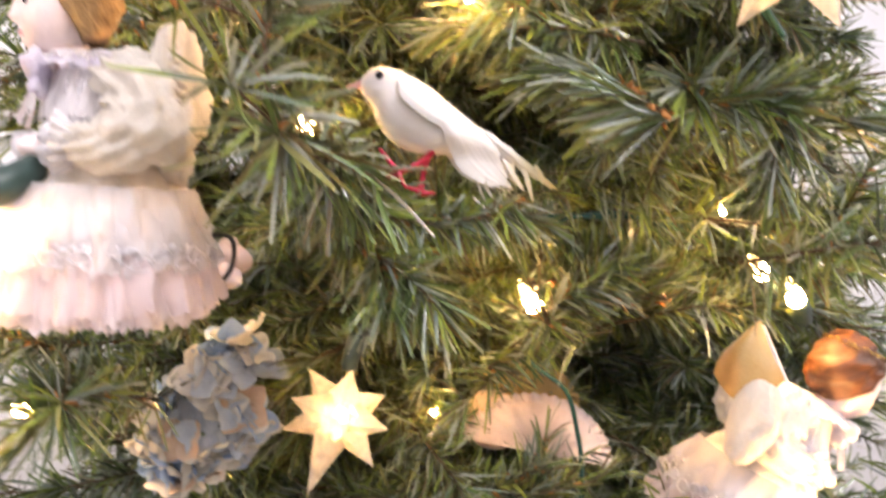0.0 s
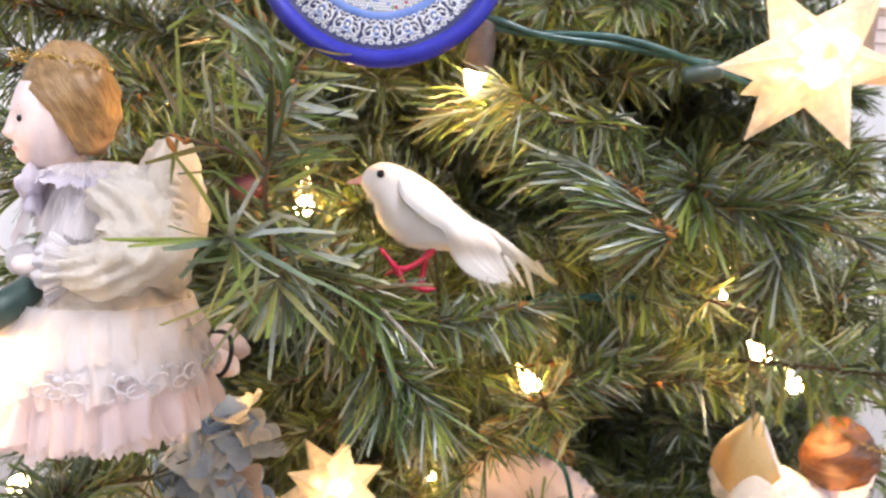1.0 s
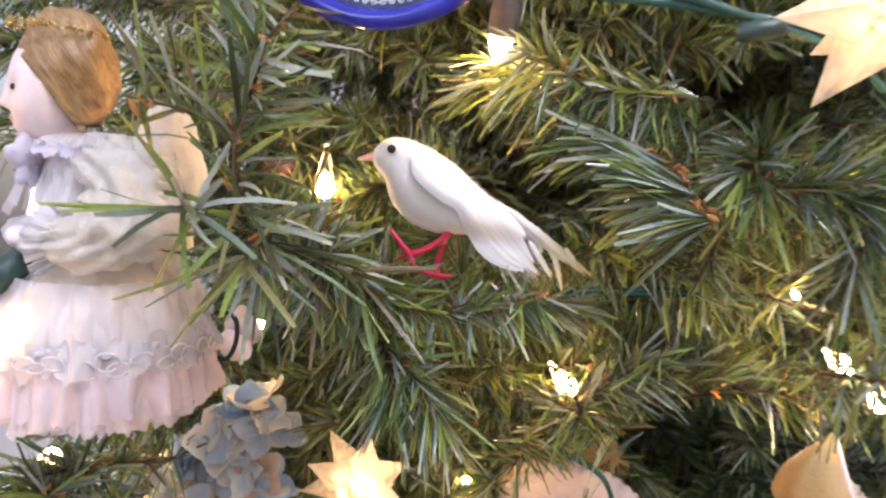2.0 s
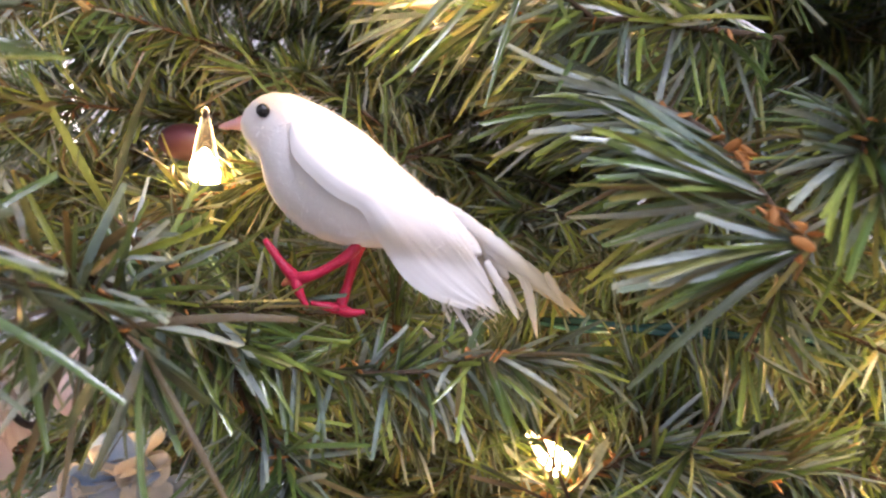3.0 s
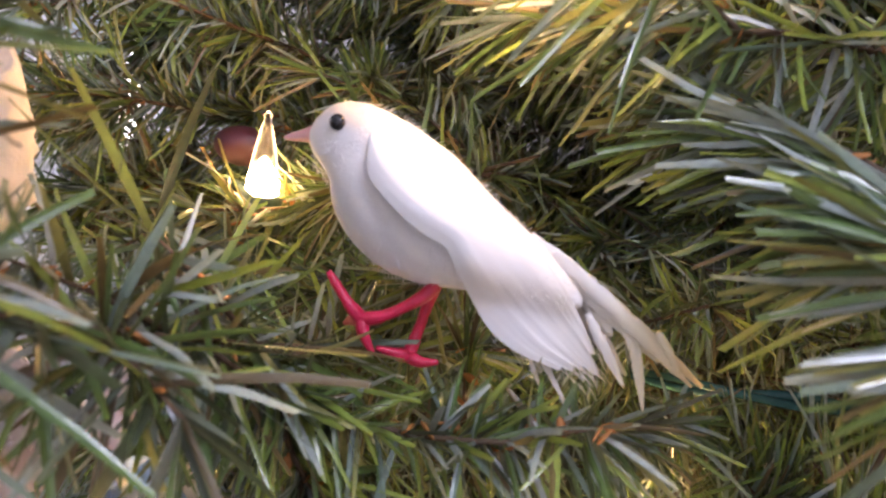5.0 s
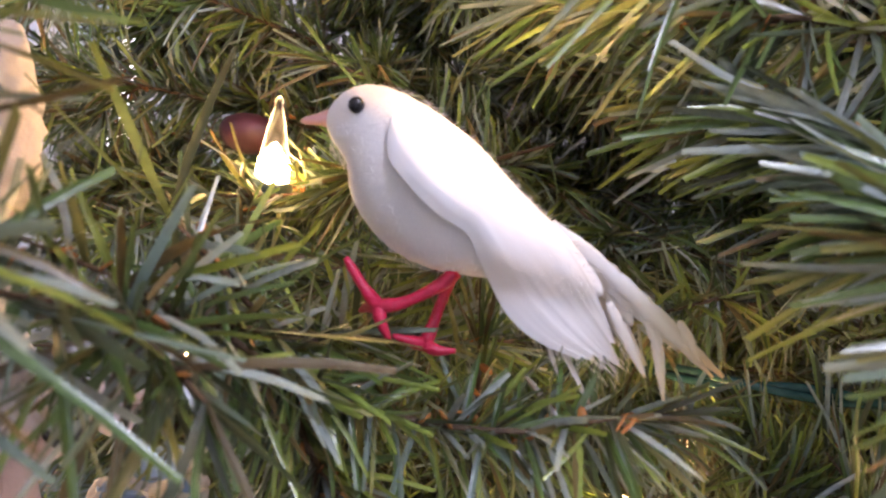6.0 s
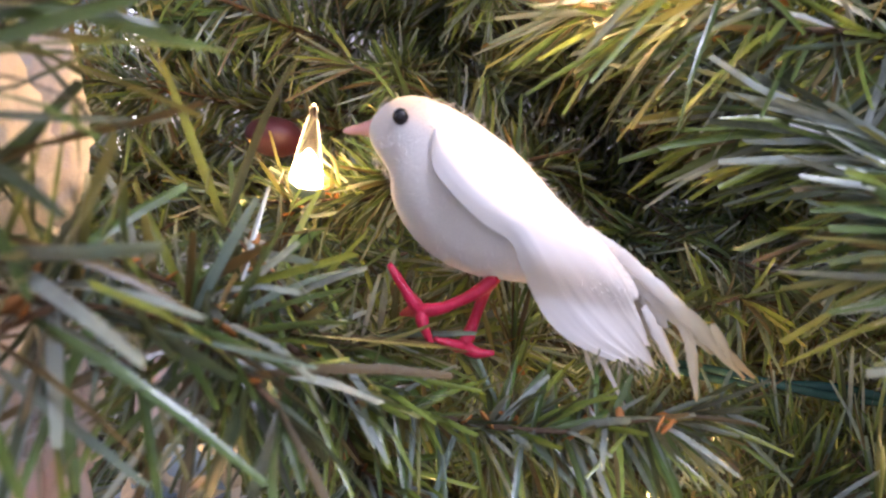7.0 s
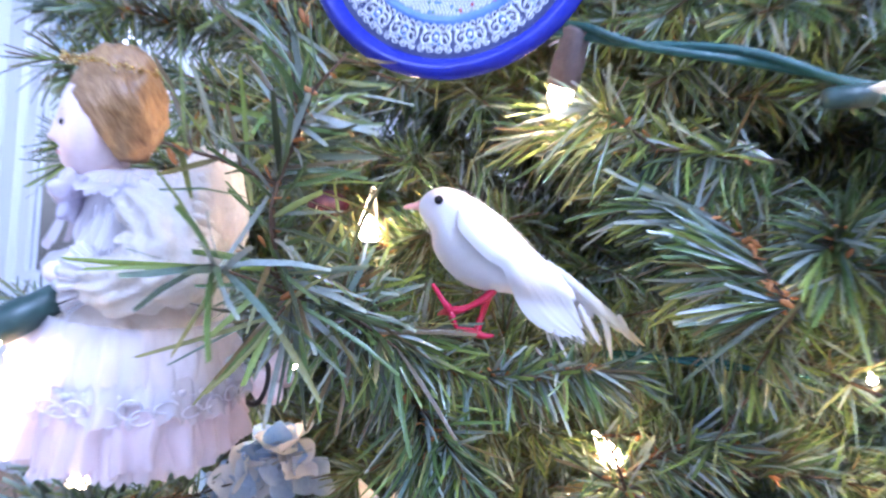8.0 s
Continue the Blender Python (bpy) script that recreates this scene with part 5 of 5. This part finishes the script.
wire([(-0.010, 0.275, 1.4215), (0.0093, 0.258, 1.4210), (0.030, 0.259, 1.4181), (0.0616, 0.262, 1.4176), (0.0894, 0.266, 1.4133), (0.1159, 0.275, 1.4088), (0.150, 0.31, 1.400)],
     0.00140, "light_cable", "twisted dark green light cable across the branches", twist=0.17)
wire([(0.050, 0.300, 1.2630), (0.0423, 0.300, 1.2508), (0.063, 0.318, 1.2323), (0.0714, 0.328, 1.210), (0.0753, 0.33, 1.190), (0.078, 0.335, 1.15)],
     0.0012, "light_cable", "single dark green light cable hanging down")
wire([(-0.0905, 0.252, 1.301), (-0.0768, 0.25, 1.3018), (-0.0748, 0.25, 1.2933), (-0.0790, 0.25, 1.2856), (-0.0879, 0.25, 1.2890)], 0.0009, "ornament_hook", "small bent black wire ornament hook", M_HOOK)


wire([(0.034, 0.330, 1.3085), (0.0518, 0.310, 1.3140), (0.0705, 0.308, 1.3162), (0.087, 0.310, 1.3166), (0.117, 0.332, 1.312)], 0.0011, "light_cable", "twisted dark green light cable under the tail", twist=0.2)
wire([(-0.0780, 0.262, 1.4300), (-0.0795, 0.255, 1.4180), (-0.0800, 0.250, 1.4110), (-0.0855, 0.252, 1.4045)], 0.0005, "gold_cord", "thin gold cord hanging between branches", M_GOLD)


# ---- star lamps ----
FLAT_STAR = [(188, -0.12, 1.0), (118, 0.22, 1.0), (52, -0.12, 1.0), (2, 0.22, 1.12), (-65, -0.12, 0.97), (-122, 0.22, 0.97)]
LOW_STAR = [(198, 0.10, 1.0), (153, -0.45, 0.85), (131, 0.30, 0.92), (76, -0.15, 0.80), (22, 0.45, 0.80), (-7, -0.30, 0.84), (-52, -0.15, 0.95), (-109, -0.25, 1.28), (182, 0.70, 0.75)]


def star(place, size, label, spikes, socket):
    """A hollow star of thin plastic spikes round a bulb. spikes: turn, depth and length of each."""
    lamp = empty("star_light", place, label, "star light", "star lights on the tree")
    core = 0.42 * size
    dirs = [(math.cos(radians(g)), dy, math.sin(radians(g)), ln) for g, dy, ln in spikes]
    for k in range(3):
        a = radians(120 * k + 32)
        dirs.append((0.62 * math.cos(a), -0.80, 0.62 * math.sin(a), 0.46))
        dirs.append((0.62 * math.cos(a + 1.05), 0.80, 0.62 * math.sin(a + 1.05), 0.80))
    for x, y, z, ln in dirs:
        d = Vector((x, y, z)).normalized()
        u = d.orthogonal().normalized()
        w = d.cross(u)
        verts = [d * size * ln]
        for k in range(4):
            a = math.pi / 4 + math.pi / 2 * k
            verts.append(d * core * 0.60 + (u * math.cos(a) + w * math.sin(a)) * core * 0.72)
        for k in range(4):
            a = math.pi / 4 + math.pi / 2 * k
            verts.append(d * core * 0.45 + (u * math.cos(a) + w * math.sin(a)) * core * 0.40)
        faces = [(0, 1 + k, 1 + (k + 1) % 4) for k in range(4)] + [(1 + k, 5 + k, 5 + (k + 1) % 4, 1 + (k + 1) % 4) for k in range(4)]
        link_mesh("spike", verts, faces, M_STAR, lamp, smooth=False)
    v, f = blob((0, 0, 0), (size * 0.10, size * 0.10, size * 0.13), rows=8, cols=10)
    link_mesh("bulb", v, f, M_STARGLOW, lamp, "glowing warm bulb inside")
    v, f = lathe([(0.003, 0), (0.004, 0.002), (0.0045, 0.016), (0.003, 0.018)], 12)
    so = link_mesh("socket", v, f, M_SOCKET, lamp, "dark green socket behind the star")
    so.matrix_basis = socket
    return lamp


star(Matrix.Translation((0.1166, 0.233, 1.4082)), 0.0325, "large lit star lamp of frosted clear plastic", FLAT_STAR, pose(-0.036, 0.016, -0.004, 0, 80, 0) @ Matrix.Scale(0.75, 4))
star(Matrix.Translation((-0.0435, 0.310, 1.2170)) , 0.030, "small lit star lamp of clear plastic facing up", LOW_STAR, pose(0.002, 0.006, 0.020, -10, 12, 0))


# ---- the painted plate ----
def plate():
    at = Matrix.Translation((-0.0245, 0.232, 1.4400)) @ pose(0, 0, 0, 86, 0, 0)
    dish = empty("painted_plate", at, "round blue rimmed plate painted with mosaic pattern", "decorative plate")

    def ring(profile, mat, name, label=""):
        v, f = lathe(profile, 96, None, False)
        return link_mesh(name, v, f, mat, dish, label)

    ring([(0.036, -0.0030), (0.0418, -0.0024), (0.0430, -0.0012), (0.0434, 0.0004), (0.0430, 0.0016), (0.0420, 0.0026), (0.0408, 0.0031), (0.0396, 0.0029), (0.0385, 0.0021), (0.0377, 0.0010), (0.0372, 0.0001)], M_COBALT, "rim", "glossy cobalt blue rim")
    ring([(0.0372, 0.0002), (0.0350, -0.0006), (0.0272, -0.0010)], M_BLACKGLAZE, "border", "dark border under a white scroll pattern")
    ring([(0.0275, -0.0008), (0.0268, -0.0004), (0.0256, -0.0004), (0.0250, -0.0008)], M_SKYGLAZE, "blue_band")
    ring([(0.0253, -0.0010), (0.012, -0.0012), (0.0001, -0.0012)], M_GROUT, "centre")
    ring([(0.036, -0.0032), (0.020, -0.0050), (0.0001, -0.0050)], M_GLAZE, "back")
    # scroll motifs, petals between them, and mosaic dots
    s = Shape()
    petals = Shape()

    def on(r, a, z=-0.0005):
        return Vector((r * math.cos(a), r * math.sin(a), z))

    for k in range(20):
        a, step = 2 * math.pi * k / 20, 2 * math.pi / 20
        for way in (-1, 1):
            # a curl, a leaf stem, and a bow along the edge on either side of each flower
            s.add(*tube([on(0.0318 + (0.0024 - 0.00016 * n) * math.sin(b), a + way * (0.082 + (0.062 - 0.004 * n) * math.cos(b))) for n, b in enumerate(np.linspace(-1.2, 6.2, 13))], 0.00036, 5))
            s.add(*tube([on(0.0284 + 0.0012 * math.sin(b), a + way * 0.075 * (b / 1.57)) for b in np.linspace(0.1, 3.0, 7)], 0.00030, 5))
            s.add(*tube([on(0.0352 - 0.0010 * math.sin(b), a + way * 0.072 * (b / 1.57)) for b in np.linspace(0.1, 3.0, 7)], 0.00030, 5))
            s.add(*blob(on(0.0300, a + way * 0.118), (0.0011, 0.0006, 0.0003), (0, 0, math.degrees(a) + 40 * way), rows=4, cols=7))
            petals.add(*blob(on(0.0326, a + way * 0.034, -0.0006), (0.0012, 0.0010, 0.0003), (0, 0, math.degrees(a)), rows=5, cols=9))
        for q in range(4):
            c = a + step * (q + 0.5) / 4
            s.add(*tube([on(0.0346 + 0.0010 * math.sin(b), c + 0.026 * math.cos(b)) for b in np.linspace(0, 5.4, 8)], 0.00026, 4))
            s.add(*tube([on(0.0286 + 0.0009 * math.sin(b), c + 0.030 * math.cos(b)) for b in np.linspace(1, 6.2, 8)], 0.00026, 4))
            s.add(*blob(on(0.0316 + 0.0013 * math.sin(q * 2.4), c, -0.0004), (0.0009, 0.0004, 0.0003), (0, 0, math.degrees(c) + 60 * q), rows=4, cols=6))
        s.add(*tube([on(0.0312 + 0.0019 * math.sin(b), a + 0.052 * math.cos(b)) for b in np.linspace(0, 6.283, 12)], 0.00030, 5))
        s.add(*blob(on(0.0312, a, -0.0003), (0.0008, 0.0008, 0.0003), rows=4, cols=8))
        petals.add(*blob(on(0.0296, a, -0.0006), (0.0010, 0.0013, 0.0003), (0, 0, math.degrees(a)), rows=5, cols=9))
        petals.add(*blob(on(0.0285, a + step / 2, -0.0007), (0.0008, 0.0012, 0.0003), (0, 0, math.degrees(a)), rows=5, cols=9))
    tagged(s.object("scroll_pattern", [M_GLAZE], dish, "fine white scroll pattern on the border"), kind="stuff")
    tagged(petals.object("petal_pattern", [M_SKYGLAZE], dish, "small blue petals on the border"), kind="stuff")
    rng = random.Random(3)
    s = Shape()
    for i in range(-24, 25):
        for j in range(-27, 28):
            x, y = 0.00105 * (i + 0.5 * (j % 2)), 0.00092 * j
            if x * x + y * y < 0.0246 ** 2 and y < 0.012:
                c = rng.random()
                mat = 2 if c < 0.045 else 3 if c < 0.08 else 1 if c < 0.12 else 0
                r = 0.00046 if mat == 0 else 0.0006
                n = 6
                p = [(x + r * math.cos(6.283 * k / n), y + r * math.sin(6.283 * k / n), -0.00095) for k in range(n)] + [(x, y, -0.0007)]
                s.add(p, [(k, (k + 1) % n, n) for k in range(n)], mat)
    ob = s.object("mosaic_dots", [M_GLAZE, M_SKYGLAZE, M_REDGLAZE, M_GREENGLAZE], dish, "tiny white, red and green mosaic dots")
    tagged(ob, kind="stuff")


plate()


# ---- dried hydrangea ----
def petal_mesh(k):
    verts, rows, cols = [], 6, 5
    for layer in (0, 1):
        for i in range(rows):
            t = i / (rows - 1)
            w = 0.0042 * math.sin(math.pi * min(0.97, 0.12 + 0.80 * t)) ** 0.7
            for j in range(cols):
                q = j / (cols - 1) * 2 - 1
                verts.append((0.0006 + 0.0088 * t * (1 - 0.12 * q * q), w * q, 0.0022 * t * t * (1 if k % 2 else 0.3) + 0.0007 * q * q + 0.0004 * math.sin(5 * t + 3 * q + k) - 0.00022 * layer))
    n = rows * cols
    faces = grid_faces(rows, cols, False)
    faces = faces + [tuple(n + a for a in reversed(f)) for f in faces]
    me = bpy.data.meshes.new("petal")
    me.from_pydata(verts, [], faces)
    me.polygons.foreach_set("use_smooth", [True] * len(me.polygons))
    me.materials.append(M_PETALS[k])
    return me


def hydrangea():
    rng = random.Random(8)
    head = empty("hydrangea_cluster", (-0.099, 0.302, 1.221), "dried hydrangea cluster with pale blue and cream petals", "dried flower")
    meshes = [petal_mesh(k) for k in range(4)]
    v, f = tube(smooth_path([(0.010, 0.05, -0.03), (0.004, 0.02, -0.01), (0, 0, 0.01)], 4), 0.0012, 6)
    link_mesh("stalk", v, f, M_STEM, head)
    for k in range(56):
        u, a = rng.random(), rng.random() * 2 * math.pi
        d = Vector((math.sqrt(1 - u * u) * math.cos(a), -abs(u) * 1.0 - 0.05, math.sqrt(1 - u * u) * math.sin(a))).normalized()
        c = Vector((d.x * 0.024 + 0.016 * d.z, d.y * 0.016, d.z * 0.034))
        q = (d + Vector((rng.uniform(-.5, .5), rng.uniform(-.4, .2), rng.uniform(-.5, .5)))).to_track_quat("Z", "Y").to_matrix().to_4x4()
        fl = new("floret")
        fl.empty_display_size = 0.004
        fl.parent = head
        fl.matrix_basis = Matrix.Translation(c) @ q @ pose(0, 0, 0, 0, 0, rng.random() * 90) @ Matrix.Scale(rng.uniform(1.1, 1.55), 4)
        me = meshes[rng.choice([0, 0, 1, 1, 1, 2, 2, 3])]
        for j in range(4):
            p = new("petal", me)
            p.parent = fl
            p.matrix_basis = pose(0, 0, 0, 0, rng.uniform(-22, 8), 90 * j + rng.uniform(-9, 9))


hydrangea()


# ---- a fan of ivory lace deep below ----
def lace_fan():
    fan = empty("lace_fan", Matrix.Translation((0.056, 0.362, 1.185)) @ pose(0, 0, 0, -20, 8, 0), "pleated pinkish lace fan deep between the branches", "ornament")

    def sheet(name, inner, outer, wave, count, mat, label):
        rows, cols, verts = 8, 121, []
        for layer in (0, 1):
            for i in range(rows):
                t = i / (rows - 1)
                for j in range(cols):
                    a = math.pi * (j / (cols - 1))
                    r = inner + (outer - inner) * t + wave * 0.5 * t * math.sin(a * count + 1)
                    dome = -0.014 * math.sin(math.pi * 0.8 * min(1.0, r / 0.040))
                    verts.append((r * math.cos(a), dome + wave * t * math.sin(a * count + 2 * math.sin(3 * a)) + 0.0005 * noise.noise(Vector((r * 300, a * 9, 0))) + 0.0008 * layer, 0.78 * r * math.sin(a)))
        n = rows * cols
        faces = grid_faces(rows, cols, False)
        link_mesh(name, verts, faces + [tuple(n + k for k in reversed(f)) for f in faces], mat, fan, label)

    v, f = blob((-0.026, 0.002, 0.014), (0.0165, 0.012, 0.0165), (0, 20, 0), 0.10, 120, 20, 28)
    link_mesh("satin_lobe", v, f, M_PEACH, fan, "soft peach satin lobe")
    v, f = blob((-0.004, 0.022, 0.036), (0.030, 0.005, 0.016), (0, 6, 0), 0.12, 90, 16, 26)
    link_mesh("satin_backing", v, f, M_SATIN, fan, "brown gold satin behind the lace")
    sheet("fan_body", 0.0004, 0.0345, 0.0004, 13, M_SHELL, "")
    sheet("lace_edging", 0.0335, 0.0405, 0.0016, 44, M_TULLE, "gathered pink lace edging")


lace_fan()


# ---- a small clay house ----
def house():
    h = empty("house_ornament", (0.185, 0.300, 1.418), "small pale pink clay house ornament hanging on the tree", "ornament")
    s = Shape().add(*box((-0.016, -0.012, 0), (0.016, 0.012, 0.026)))
    s.object("wall", [M_STONE], h, smooth=False)
    s = Shape()
    for k in range(5):
        z = 0.0055 * k
        s.add(*box((-0.0164 + 0.0004 * (k % 2), -0.0128, z + 0.0006), (0.0164, -0.0121, z + 0.0049)))
    s.object("course", [M_STONE], h, smooth=False)
    v = [(-0.019, -0.015, 0.025), (0.019, -0.015, 0.025), (0.019, 0.015, 0.025), (-0.019, 0.015, 0.025), (-0.019, 0, 0.040), (0.019, 0, 0.040)]
    link_mesh("roof", v, [(0, 1, 5, 4), (2, 3, 4, 5), (1, 2, 5), (3, 0, 4), (3, 2, 1, 0)], M_GLAZE, h, smooth=False)


house()


def bauble():
    b = empty("bauble", (-0.238, 0.335, 1.466), "glossy white glass bauble on a branch", "bauble")
    v, f = blob((0, 0, 0), (0.032, 0.032, 0.032), rows=24, cols=32)
    link_mesh("ball", v, f, M_GLAZE, b)
    v, f = lathe([(0.006, 0.030), (0.006, 0.036), (0.004, 0.037)], 14)
    link_mesh("cap", v, f, M_GOLD, b, "small gold metal cap")


bauble()


def red_bauble():
    b = empty("bauble", (-0.0995, 0.338, 1.3550), "small dark red glass bauble behind a lit bulb", "bauble")
    v, f = blob((0, 0, 0), (0.0100, 0.0090, 0.0068), rows=18, cols=26)
    link_mesh("ball", v, f, M_CRIMSON, b)
    v, f = lathe([(0.0026, 0.0080), (0.0026, 0.0110), (0.0016, 0.0116)], 12)
    cap = link_mesh("cap", v, f, M_GOLD, b, "small gold metal cap")
    cap.matrix_basis = pose(0, 0, 0, -75, 0, 20)


red_bauble()


def fabric_petals():
    """A few pale pink cloth petals that stick out beside the doll's hem."""
    flower = empty("cloth_flower", (-0.090, 0.268, 1.290), "pale pink cloth flower petals beside a doll's hem", "cloth flower")
    for k, (turn, lean, size) in enumerate(((35, -20, 1.5), (-8, 10, 1.7), (-48, -8, 1.4), (75, 20, 1.2))):
        verts, rows, cols = [], 7, 7
        for layer in (0, 1):
            for i in range(rows):
                t = i / (rows - 1)
                w = 0.0040 * math.sin(math.pi * min(0.94, 0.14 + 0.78 * t)) ** 0.6
                for j in range(cols):
                    q = j / (cols - 1) * 2 - 1
                    verts.append(Vector((0.010 * t * (1 - 0.10 * q * q), 0.0018 * q * q - 0.0020 * t * t + 0.0004 * math.sin(6 * t + 4 * q + k) + 0.0003 * layer, w * q)) * size)
        n = rows * cols
        faces = grid_faces(rows, cols, False)
        ob = link_mesh("petal", verts, faces + [tuple(n + a for a in reversed(f)) for f in faces], M_SHELL, flower)
        ob.matrix_basis = pose(0, 0.002 * k, 0, lean, turn, 0)


fabric_petals()
